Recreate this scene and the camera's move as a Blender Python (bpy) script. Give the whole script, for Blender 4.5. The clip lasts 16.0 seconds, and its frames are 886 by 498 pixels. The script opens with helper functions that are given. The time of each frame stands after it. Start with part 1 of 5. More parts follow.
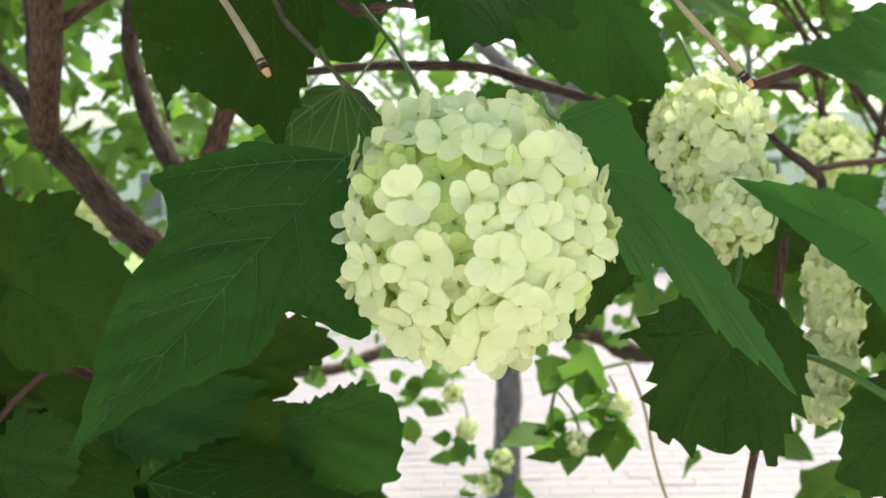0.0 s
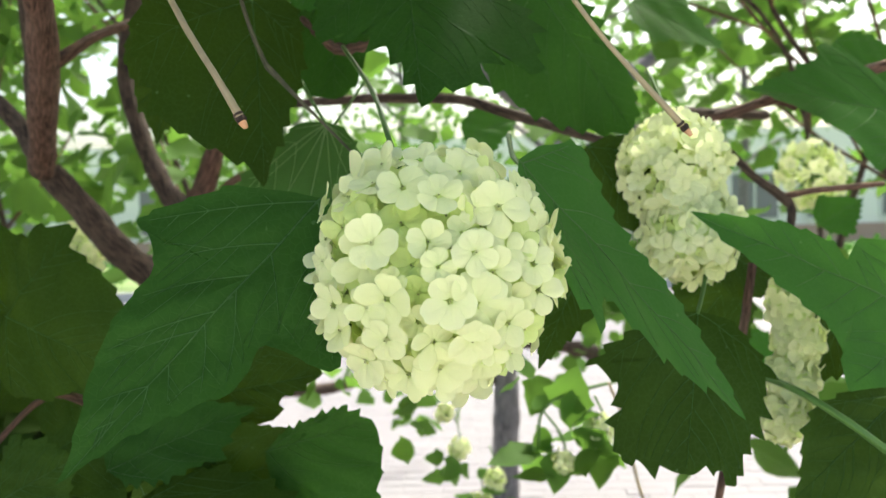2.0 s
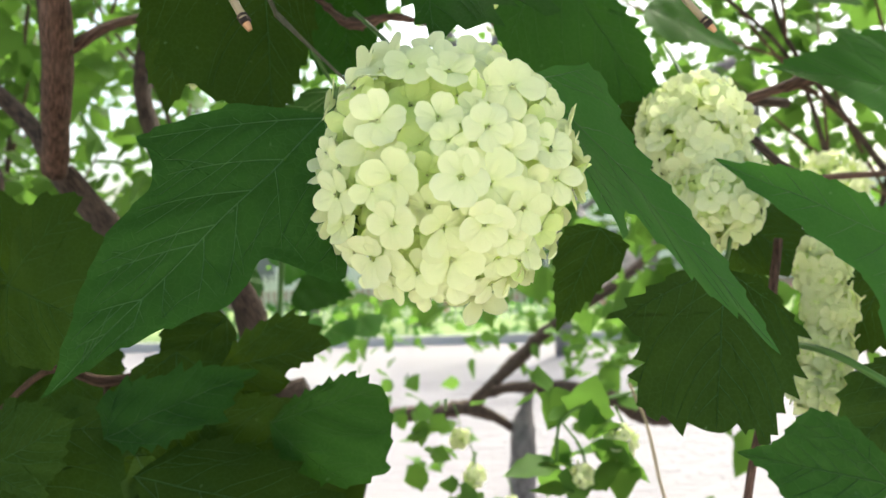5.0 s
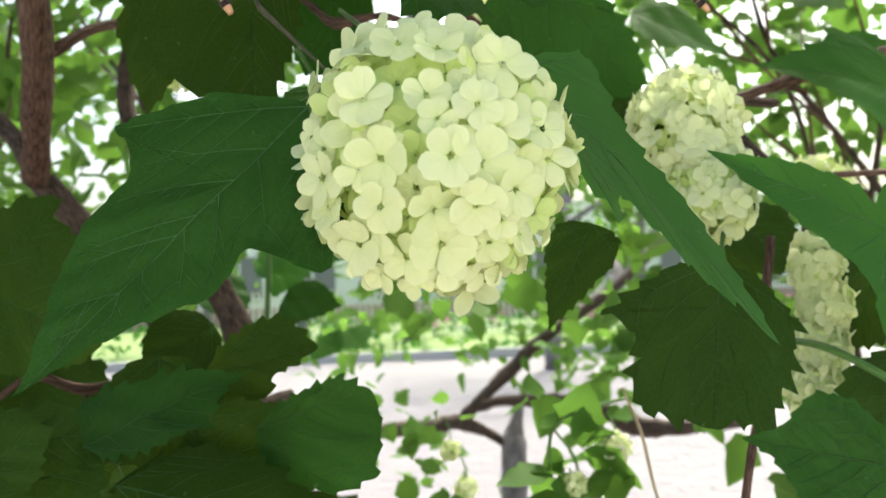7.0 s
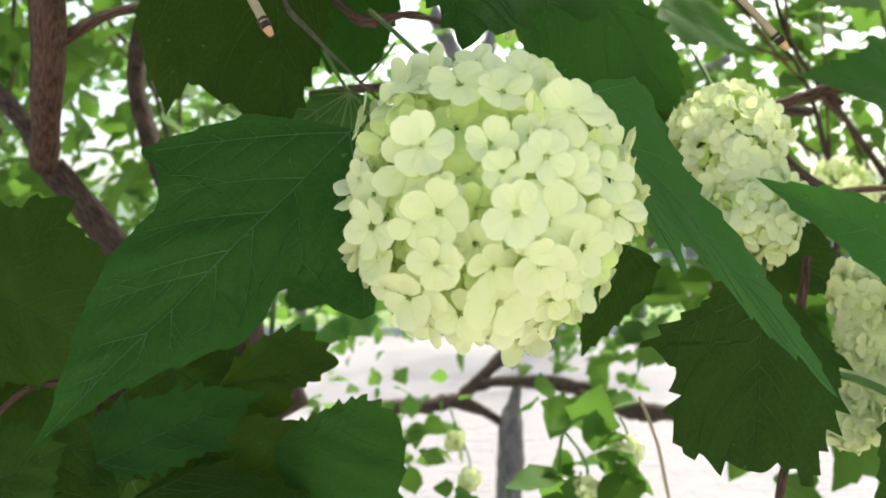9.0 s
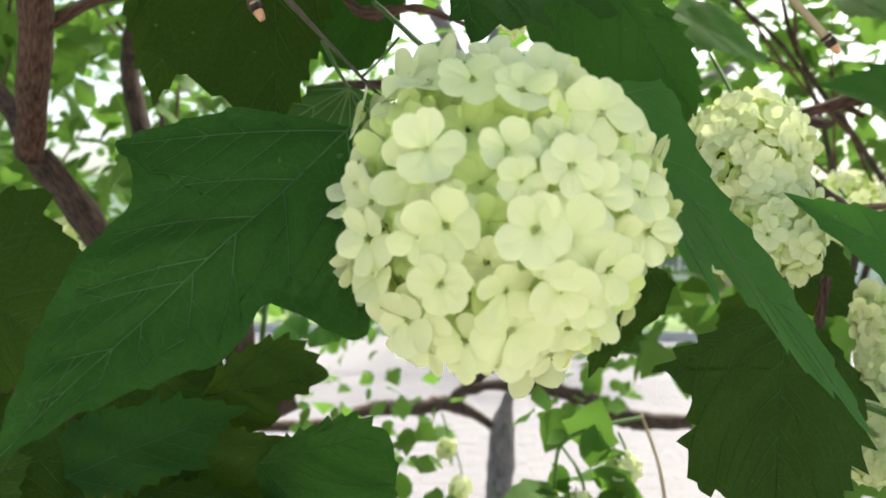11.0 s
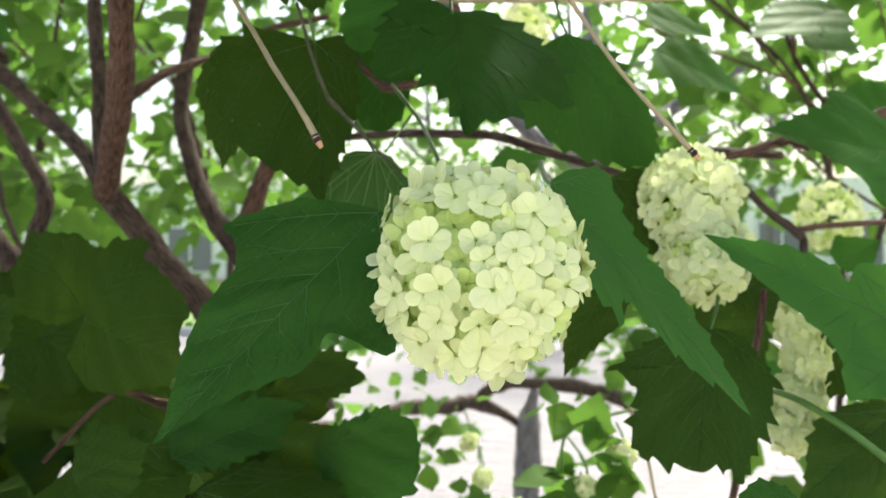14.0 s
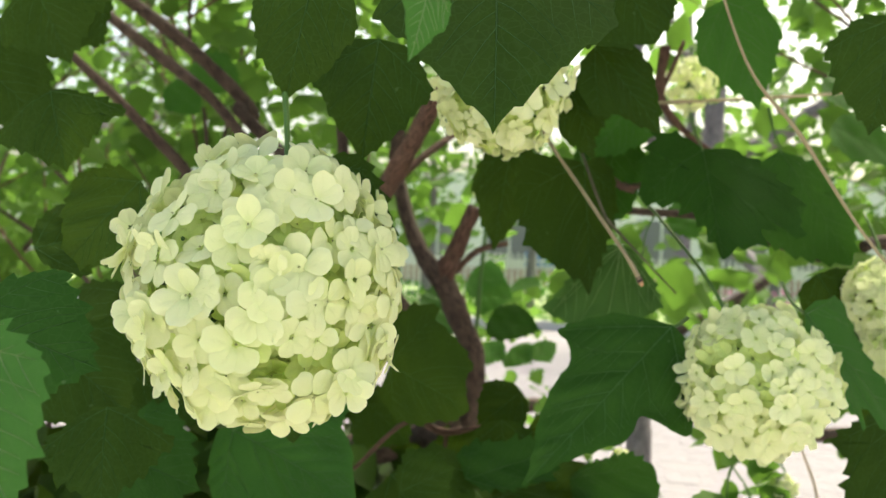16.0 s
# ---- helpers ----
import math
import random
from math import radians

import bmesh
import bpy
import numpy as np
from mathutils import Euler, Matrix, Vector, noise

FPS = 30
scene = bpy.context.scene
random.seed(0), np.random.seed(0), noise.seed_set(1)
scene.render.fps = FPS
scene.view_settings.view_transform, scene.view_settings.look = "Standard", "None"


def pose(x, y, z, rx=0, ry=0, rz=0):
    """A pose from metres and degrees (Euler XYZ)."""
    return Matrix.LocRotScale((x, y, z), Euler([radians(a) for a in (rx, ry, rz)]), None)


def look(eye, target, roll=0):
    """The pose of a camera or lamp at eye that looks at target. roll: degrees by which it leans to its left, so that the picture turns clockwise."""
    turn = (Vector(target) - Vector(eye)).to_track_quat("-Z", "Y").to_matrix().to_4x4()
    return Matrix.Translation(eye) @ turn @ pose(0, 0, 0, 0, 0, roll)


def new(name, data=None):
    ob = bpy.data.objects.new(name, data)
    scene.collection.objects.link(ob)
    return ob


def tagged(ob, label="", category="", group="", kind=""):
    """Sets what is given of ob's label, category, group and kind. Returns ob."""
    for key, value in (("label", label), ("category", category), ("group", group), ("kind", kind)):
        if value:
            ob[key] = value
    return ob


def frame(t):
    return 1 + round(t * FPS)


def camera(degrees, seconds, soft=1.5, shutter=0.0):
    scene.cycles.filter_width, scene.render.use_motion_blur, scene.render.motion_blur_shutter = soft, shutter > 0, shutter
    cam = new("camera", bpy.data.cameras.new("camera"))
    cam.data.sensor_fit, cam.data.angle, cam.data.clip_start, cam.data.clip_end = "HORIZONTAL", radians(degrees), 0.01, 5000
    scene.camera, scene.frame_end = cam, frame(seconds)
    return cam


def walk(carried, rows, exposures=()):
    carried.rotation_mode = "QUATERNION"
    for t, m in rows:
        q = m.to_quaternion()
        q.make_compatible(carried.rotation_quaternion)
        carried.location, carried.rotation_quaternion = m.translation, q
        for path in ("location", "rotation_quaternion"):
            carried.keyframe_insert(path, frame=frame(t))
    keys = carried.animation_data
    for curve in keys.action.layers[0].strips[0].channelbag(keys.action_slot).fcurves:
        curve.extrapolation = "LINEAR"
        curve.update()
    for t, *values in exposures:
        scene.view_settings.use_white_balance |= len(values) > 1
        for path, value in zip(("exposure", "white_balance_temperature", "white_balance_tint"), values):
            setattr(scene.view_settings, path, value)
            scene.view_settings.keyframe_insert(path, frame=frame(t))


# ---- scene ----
cam = camera(60.0, 16.0)
cam.data.dof.use_dof = True
cam.data.dof.focus_distance = 0.22
cam.data.dof.aperture_fstop = 20.0
PATH = [
    (0, (0.0040, 0.0010, 1.4040), (-0.0380, 1.9954, 1.2610), -1.30),
    (0.5, (0.0087, -0.0057, 1.4047), (-0.0115, 1.9913, 1.2963), -0.97),
    (1, (0.0095, -0.0080, 1.4082), (-0.0136, 1.9888, 1.2962), -1.75),
    (1.5, (0.0113, -0.0099, 1.4091), (-0.0047, 1.9872, 1.3037), -1.70),
    (2, (0.0146, -0.0147, 1.4110), (-0.0244, 1.9825, 1.3110), -1.66),
    (2.5, (0.0157, -0.0097, 1.4084), (-0.0171, 1.9872, 1.3010), -1.55),
    (3, (0.0151, -0.0056, 1.4014), (-0.0139, 1.9923, 1.3157), -1.39),
    (3.5, (0.0143, -0.0044, 1.4008), (-0.0186, 1.9949, 1.3591), -1.13),
    (4, (0.0170, -0.0058, 1.3900), (-0.0387, 1.9933, 1.3739), -1.09),
    (6.5, (0.0093, 0.0039, 1.3608), (-0.0641, 2.0004, 1.4535), -2.16),
    (7, (0.0134, 0.0043, 1.3623), (-0.0301, 2.0024, 1.4395), -2.32),
    (7.5, (0.0176, -0.0011, 1.3585), (-0.0100, 1.9979, 1.4162), -2.85),
    (8, (0.0050, 0.0121, 1.3753), (-0.0286, 2.0116, 1.4076), -1.89),
    (8.5, (0.0013, 0.0135, 1.3810), (-0.0404, 2.0131, 1.3928), -1.22),
    (11, (-0.0014, 0.0371, 1.3845), (-0.0359, 2.0368, 1.3980), 1.07),
    (11.5, (0.0004, 0.0235, 1.3880), (-0.0075, 2.0234, 1.3956), -0.44),
    (12, (-0.0024, 0.0123, 1.3832), (-0.0245, 2.0121, 1.3991), -0.80),
    (12.5, (0.0085, -0.0008, 1.3889), (-0.0363, 1.9987, 1.3979), -0.11),
    (13, (0.0113, -0.0210, 1.3921), (-0.0619, 1.9772, 1.4375), -1.51),
    (13.5, (0.0072, -0.0361, 1.3972), (-0.0846, 1.9611, 1.4489), -0.30),
    (14, (0.0087, -0.0535, 1.3996), (-0.0897, 1.9440, 1.4120), -0.40),
    (14.5, (-0.0074, -0.0811, 1.4116), (-0.1974, 1.9095, 1.3721), -0.16),
    (15, (-0.0280, -0.1181, 1.4287), (-0.2992, 1.8625, 1.3709), 0.09),
    (15.2, (-0.0409, -0.1349, 1.4375), (-0.3319, 1.8430, 1.3781), 0.04),
    (15.6, (-0.0598, -0.1582, 1.4450), (-0.3830, 1.8144, 1.3794), 0.04),
    (16, (-0.0761, -0.1785, 1.4552), (-0.4314, 1.7896, 1.4340), 2.08),
]
walk(cam, [(t, look(eye, target, roll)) for t, eye, target, roll in PATH], [(0, 1.52, 6650, -2), (2, 1.57, 6650, -2), (8, 1.55, 6650, -2), (11, 1.44, 6650, -2), (12, 1.53, 6650, -2), (14.6, 1.60, 6650, -2), (15.2, 1.55, 6950, -2), (16, 1.47, 7300, -2)])

# ---- world, sun, exposure ----
SUN_ELEVATION, SUN_AZIMUTH = radians(58), radians(25)
world = bpy.data.worlds.new("daylight")
scene.world = world
world.use_nodes = True
sky = world.node_tree.nodes.new("ShaderNodeTexSky")
sky.sky_type, sky.sun_disc = "NISHITA", False
sky.sun_elevation, sky.sun_rotation = SUN_ELEVATION, SUN_AZIMUTH
sky.air_density, sky.dust_density, sky.ozone_density = 1.0, 7.0, 0.6
world.node_tree.links.new(sky.outputs[0], world.node_tree.nodes["Background"].inputs[0])
world.node_tree.nodes["Background"].inputs[1].default_value = 0.15
sun = new("sun", bpy.data.lights.new("sun", "SUN"))
sun.data.energy, sun.data.angle, sun.data.color = 2.3, radians(3.0), (1.0, 0.95, 0.86)
sun_from = Vector((math.sin(SUN_AZIMUTH) * math.cos(SUN_ELEVATION), math.cos(SUN_AZIMUTH) * math.cos(SUN_ELEVATION), math.sin(SUN_ELEVATION)))
sun.matrix_world = look(sun_from * 20, (0, 0, 0))


# ---- materials ----
def material(name):
    mat = bpy.data.materials.new(name)
    mat.use_nodes = True
    tree = mat.node_tree
    return mat, tree, tree.nodes["Principled BSDF"], tree.nodes["Material Output"]


def node(tree, kind, links=(), **settings):
    n = tree.nodes.new(kind)
    for key, value in settings.items():
        n.inputs[key].default_value = value
    for socket, source in links:
        tree.links.new(source, n.inputs[socket])
    return n


def ramp(tree, source, stops):
    n = tree.nodes.new("ShaderNodeValToRGB")
    tree.links.new(source, n.inputs[0])
    while len(n.color_ramp.elements) < len(stops):
        n.color_ramp.elements.new(0.5)
    for e, (at, colour) in zip(n.color_ramp.elements, stops):
        e.position, e.color = at, (*colour, 1)
    return n.outputs[0]


def mix(tree, factor, a, b, mode="MIX"):
    n = tree.nodes.new("ShaderNodeMix")
    n.data_type, n.blend_type = "RGBA", mode
    for slot, value in ((0, factor), (6, a), (7, b)):
        if isinstance(value, (int, float)):
            n.inputs[slot].default_value = value
        elif isinstance(value, tuple):
            n.inputs[slot].default_value = (*value, 1)
        else:
            tree.links.new(value, n.inputs[slot])
    return n.outputs[2]


def bump(tree, height, strength, distance):
    n = node(tree, "ShaderNodeBump", [("Height", height)], Strength=strength, Distance=distance)
    return n.outputs[0]


def thin(tree, shader, out, colour, normal, share):
    """Lets part of the light through a thin sheet."""
    glow = node(tree, "ShaderNodeBsdfTranslucent")
    tree.links.new(colour, glow.inputs["Color"])
    if normal:
        tree.links.new(normal, glow.inputs["Normal"])
    both = tree.nodes.new("ShaderNodeMixShader")
    both.inputs[0].default_value = share
    tree.links.new(shader.outputs[0], both.inputs[1])
    tree.links.new(glow.outputs[0], both.inputs[2])
    tree.links.new(both.outputs[0], out.inputs[0])


def leaf_material(name, dark, light, through_colour, share=0.35, island=False, rough=0.5, gloss=0.07):
    mat, tree, shader, out = material(name)
    uv = node(tree, "ShaderNodeTexCoord").outputs["UV"]
    if island:
        chance = node(tree, "ShaderNodeNewGeometry").outputs["Random Per Island"]
    else:
        chance = node(tree, "ShaderNodeObjectInfo").outputs["Random"]
    blotch = node(tree, "ShaderNodeTexNoise", [("Vector", uv)], Scale=45.0, Detail=4.0).outputs[0]
    fine = node(tree, "ShaderNodeTexNoise", [("Vector", uv)], Scale=900.0, Detail=3.0).outputs[0]
    cells = tree.nodes.new("ShaderNodeTexVoronoi")
    cells.feature = "DISTANCE_TO_EDGE"
    cells.inputs["Scale"].default_value = 330.0
    tree.links.new(uv, cells.inputs["Vector"])
    net = ramp(tree, cells.outputs["Distance"], [(0.0, (1, 1, 1)), (0.09, (0, 0, 0))])
    base = mix(tree, blotch, dark, light)
    base = mix(tree, chance, base, mix(tree, 0.5, base, light), "MIX")
    base = mix(tree, mix(tree, 0.55, (0, 0, 0), net), base, mix(tree, 0.12, base, (0.20, 0.34, 0.12)))
    tree.links.new(base, shader.inputs["Base Color"])
    specks = ramp(tree, node(tree, "ShaderNodeTexNoise", [("Vector", uv)], Scale=260.0, Detail=1.0).outputs[0], [(0.76, (0, 0, 0)), (0.79, (1, 1, 1))])
    base = mix(tree, mix(tree, 0.35, (0, 0, 0), specks), base, (0.20, 0.28, 0.14))
    tree.links.new(base, shader.inputs["Base Color"])
    rough_out = node(tree, "ShaderNodeMapRange", [("Value", blotch)], **{"To Min": rough - 0.06, "To Max": rough + 0.12}).outputs[0]
    tree.links.new(rough_out, shader.inputs["Roughness"])
    shader.inputs["Specular IOR Level"].default_value = gloss
    relief = node(tree, "ShaderNodeMath", [(0, fine), (1, net)])
    relief.operation = "SUBTRACT"
    n = bump(tree, relief.outputs[0], 0.15, 0.0003)
    tree.links.new(n, shader.inputs["Normal"])
    thin(tree, shader, out, mix(tree, blotch, through_colour, tuple(1.25 * c for c in through_colour)), n, share)
    return mat


# Greens of one bush; some of the light and shade is put into them.
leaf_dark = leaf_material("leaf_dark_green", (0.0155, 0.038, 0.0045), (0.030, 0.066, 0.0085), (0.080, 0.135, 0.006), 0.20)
leaf_fresh = leaf_material("leaf_fresh_green", (0.026, 0.088, 0.019), (0.050, 0.140, 0.029), (0.09, 0.25, 0.02), 0.34)
# Paler copy for leaves that catch more light; the light is in the colour.
leaf_lit = leaf_material("leaf_lit_green", (0.045, 0.13, 0.028), (0.075, 0.19, 0.045), (0.10, 0.28, 0.03), 0.34)
leaf_mid = leaf_material("leaf_mid_green", (0.0165, 0.053, 0.0085), (0.031, 0.090, 0.0150), (0.05, 0.145, 0.010), 0.24)
leaf_under = leaf_material("leaf_pale_underside", (0.044, 0.102, 0.025), (0.076, 0.150, 0.040), (0.07, 0.19, 0.025), 0.26, rough=0.6)
# Backlight on the far leaves is put into this yellower, brighter green.
leaf_far_lit = leaf_material("leaf_far_lit", (0.036, 0.09, 0.018), (0.092, 0.182, 0.040), (0.155, 0.30, 0.045), 0.42, True)


def plain_leafy(name, colour, share, through_colour, spread=0.35, rough=0.5):
    mat, tree, shader, out = material(name)
    chance = node(tree, "ShaderNodeObjectInfo").outputs["Random"]
    co = node(tree, "ShaderNodeTexCoord").outputs["Object"]
    grain = node(tree, "ShaderNodeTexNoise", [("Vector", co)], Scale=260.0, Detail=4.0).outputs[0]
    base = mix(tree, grain, tuple(c * (1 - spread) for c in colour), tuple(min(1, c * (1 + spread)) for c in colour))
    base = mix(tree, chance, base, colour)
    tree.links.new(base, shader.inputs["Base Color"])
    shader.inputs["Roughness"].default_value = rough
    shader.inputs["Specular IOR Level"].default_value = 0.3
    n = bump(tree, grain, 0.3, 0.0004)
    tree.links.new(n, shader.inputs["Normal"])
    if share:
        thin(tree, shader, out, mix(tree, 0.0, through_colour, through_colour), n, share)
    return mat


vein_mat = plain_leafy("leaf_vein", (0.052, 0.122, 0.034), 0.15, (0.25, 0.45, 0.1), 0.2)
vein_pale = plain_leafy("leaf_vein_pale", (0.17, 0.27, 0.10), 0.15, (0.3, 0.5, 0.15), 0.2)
vein_soft = plain_leafy("leaf_vein_faint", (0.034, 0.088, 0.016), 0.15, (0.1, 0.25, 0.04), 0.25)
stalk_mat = plain_leafy("green_stalk", (0.085, 0.17, 0.04), 0.0, (0, 0, 0), 0.35, 0.45)
pith_mat = plain_leafy("cut_pith", (0.55, 0.30, 0.17), 0.0, (0, 0, 0), 0.3, 0.8)
cane_mat = plain_leafy("dry_cane", (0.34, 0.27, 0.17), 0.0, (0, 0, 0), 0.35, 0.55)
eye_mat = plain_leafy("floret_eye", (0.30, 0.33, 0.14), 0.0, (0, 0, 0), 0.3, 0.6)


def petal_material(name, cream, green):
    mat, tree, shader, out = material(name)
    chance = node(tree, "ShaderNodeObjectInfo").outputs["Random"]
    uv = node(tree, "ShaderNodeTexCoord").outputs["UV"]
    away = node(tree, "ShaderNodeVectorMath", [(0, uv)])
    away.operation = "LENGTH"
    centre = ramp(tree, away.outputs["Value"], [(0.0, (1, 1, 1)), (0.35, (0.25, 0.25, 0.25)), (1.0, (0, 0, 0))])
    cloud = node(tree, "ShaderNodeTexNoise", [("Vector", uv)], Scale=3.0, Detail=3.0).outputs[0]
    base = mix(tree, chance, cream, mix(tree, 0.2, cream, green))
    base = mix(tree, mix(tree, 0.5, (0, 0, 0), centre), base, green)
    base = mix(tree, mix(tree, 0.35, (0, 0, 0), cloud), base, mix(tree, 0.4, base, green))
    tree.links.new(base, shader.inputs["Base Color"])
    shader.inputs["Roughness"].default_value = 0.6
    shader.inputs["Specular IOR Level"].default_value = 0.2
    streak = node(tree, "ShaderNodeTexNoise", [("Vector", uv)], Scale=14.0, Detail=5.0).outputs[0]
    n = bump(tree, streak, 0.15, 0.0006)
    tree.links.new(n, shader.inputs["Normal"])
    thin(tree, shader, out, base, n, 0.36)
    return mat


petal_mat = petal_material("petal", (0.875, 0.885, 0.60), (0.65, 0.77, 0.25))
# Deep florets: green shade between the petals is put into their colour.
petal_inner_shade = petal_material("petal_inner_shade", (0.74, 0.83, 0.38), (0.53, 0.69, 0.16))


def bark_material(name, dark, light, scale=1.0):
    mat, tree, shader, out = material(name)
    uv = node(tree, "ShaderNodeTexCoord").outputs["UV"]
    stretch = node(tree, "ShaderNodeMapping", [("Vector", uv)], Scale=(600 * scale, 90 * scale, 1))
    fissure = node(tree, "ShaderNodeTexNoise", [("Vector", stretch.outputs[0])], Scale=1.0, Detail=6.0, Roughness=0.65).outputs[0]
    blotch = node(tree, "ShaderNodeTexNoise", [("Vector", uv)], Scale=38.0 * scale, Detail=4.0).outputs[0]
    colour = mix(tree, ramp(tree, fissure, [(0.42, (0, 0, 0)), (0.60, (1, 1, 1))]), dark, light)
    colour = mix(tree, mix(tree, 0.5, (0, 0, 0), ramp(tree, blotch, [(0.4, (0, 0, 0)), (0.7, (1, 1, 1))])), colour, mix(tree, 0.25, light, (0.28, 0.22, 0.18)))
    tree.links.new(colour, shader.inputs["Base Color"])
    shader.inputs["Roughness"].default_value = 0.8
    shader.inputs["Specular IOR Level"].default_value = 0.25
    tree.links.new(bump(tree, fissure, 1.0, 0.002 / scale), shader.inputs["Normal"])
    return mat


bark_red = bark_material("bark_reddish", (0.032, 0.015, 0.011), (0.18, 0.098, 0.074))
bark_dark = bark_material("bark_dark", (0.018, 0.012, 0.010), (0.11, 0.074, 0.060))
bark_twig = bark_material("bark_twig", (0.06, 0.058, 0.038), (0.14, 0.13, 0.085))
bark_grey = bark_material("bark_grey", (0.085, 0.077, 0.080), (0.29, 0.265, 0.275), scale=0.2)


def surface(name, dark, light, scale, rough=0.8, relief=0.002, detail_scale=20.0):
    mat, tree, shader, out = material(name)
    co = node(tree, "ShaderNodeTexCoord").outputs["Object"]
    chance = node(tree, "ShaderNodeObjectInfo").outputs["Random"]
    big = node(tree, "ShaderNodeTexNoise", [("Vector", co)], Scale=scale, Detail=5.0).outputs[0]
    small = node(tree, "ShaderNodeTexNoise", [("Vector", co)], Scale=scale * detail_scale, Detail=4.0).outputs[0]
    colour = mix(tree, ramp(tree, big, [(0.3, (0, 0, 0)), (0.7, (1, 1, 1))]), dark, light)
    colour = mix(tree, 0.3, colour, mix(tree, small, dark, light))
    colour = mix(tree, chance, colour, mix(tree, 0.5, colour, light))
    tree.links.new(colour, shader.inputs["Base Color"])
    shader.inputs["Roughness"].default_value = rough
    tree.links.new(bump(tree, small, 0.4, relief), shader.inputs["Normal"])
    return mat


soil_mat = surface("bed_soil", (0.06, 0.045, 0.03), (0.14, 0.11, 0.08), 1.2)
paving_mat = surface("pale_paving", (0.158, 0.146, 0.166), (0.196, 0.182, 0.204), 0.8)
joint_mat = surface("paving_joint", (0.146, 0.135, 0.152), (0.184, 0.171, 0.19), 3.0)
# Strong sun on the lawn is put into this pale yellow-green.
grass_mat = surface("sunlit_grass", (0.10, 0.17, 0.045), (0.21, 0.28, 0.10), 1.4, 0.9, 0.01, 60.0)
kerb_mat = surface("kerb_stone", (0.40, 0.39, 0.38), (0.55, 0.54, 0.52), 2.0)
wall_mat = surface("pale_render_wall", (0.74, 0.73, 0.70), (0.84, 0.83, 0.80), 0.6)
white_paint = surface("white_painted_metal", (0.62, 0.62, 0.60), (0.78, 0.78, 0.76), 4.0, 0.4, 0.0005)
brick_mat = surface("pinkish_wall", (0.36, 0.22, 0.18), (0.48, 0.33, 0.28), 1.5)
blue_mat = surface("blue_panel", (0.06, 0.16, 0.42), (0.10, 0.24, 0.55), 3.0, 0.4, 0.0005)
bloom_mat = surface("pink_bedding_flowers", (0.5, 0.12, 0.25), (0.7, 0.25, 0.4), 30.0, 0.7, 0.002)
pane_mat, tree, shader, out = material("window_glass")
shader.inputs["Base Color"].default_value = (0.20, 0.20, 0.22, 1)
shader.inputs["Roughness"].default_value = 0.15
hedge_mat = leaf_material("hedge_leaf", (0.03, 0.10, 0.02), (0.07, 0.18, 0.04), (0.12, 0.32, 0.03), 0.25, True)


# ---- shaping helpers ----
def mesh_object(name, verts, faces, mats, parent=None, uvs=None, slots=None, smooth=True):
    me = bpy.data.meshes.new(name)
    me.from_pydata([tuple(map(float, v)) for v in verts], [], [tuple(map(int, f)) for f in faces])
    for m in (mats if isinstance(mats, (list, tuple)) else [mats]):
        me.materials.append(m)
    if uvs is not None:
        layer = me.uv_layers.new(name="UVMap")
        index = np.empty(len(me.loops), dtype=np.int32)
        me.loops.foreach_get("vertex_index", index)
        layer.data.foreach_set("uv", np.asarray(uvs, dtype=np.float32)[index].ravel())
    if slots is not None:
        me.polygons.foreach_set("material_index", np.asarray(slots, dtype=np.int32))
    me.polygons.foreach_set("use_smooth", [smooth] * len(me.polygons))
    me.update()
    ob = new(name, me)
    if parent:
        ob.parent = parent
    return ob


def thing(name, at=(0, 0, 0), label="", category="", group="", kind=""):
    ob = new(name)
    ob.location = at
    return tagged(ob, label, category, group, kind)


def spline(points, per=6):
    """A smooth line through points (rows may carry a radius as fourth number)."""
    p = np.array(points, float)
    if len(p) == 2:
        t = np.linspace(0, 1, per + 1)[:, None]
        return p[0] * (1 - t) + p[1] * t
    q = np.vstack([2 * p[0] - p[1], p, 2 * p[-1] - p[-2]])
    rows = []
    for i in range(1, len(q) - 2):
        for k in range(per):
            t = k / per
            rows.append(0.5 * (2 * q[i] + (q[i + 1] - q[i - 1]) * t + (2 * q[i - 1] - 5 * q[i] + 4 * q[i + 1] - q[i + 2]) * t * t
                               + (3 * q[i] - q[i - 1] - 3 * q[i + 1] + q[i + 2]) * t ** 3))
    rows.append(p[-1])
    return np.array(rows)


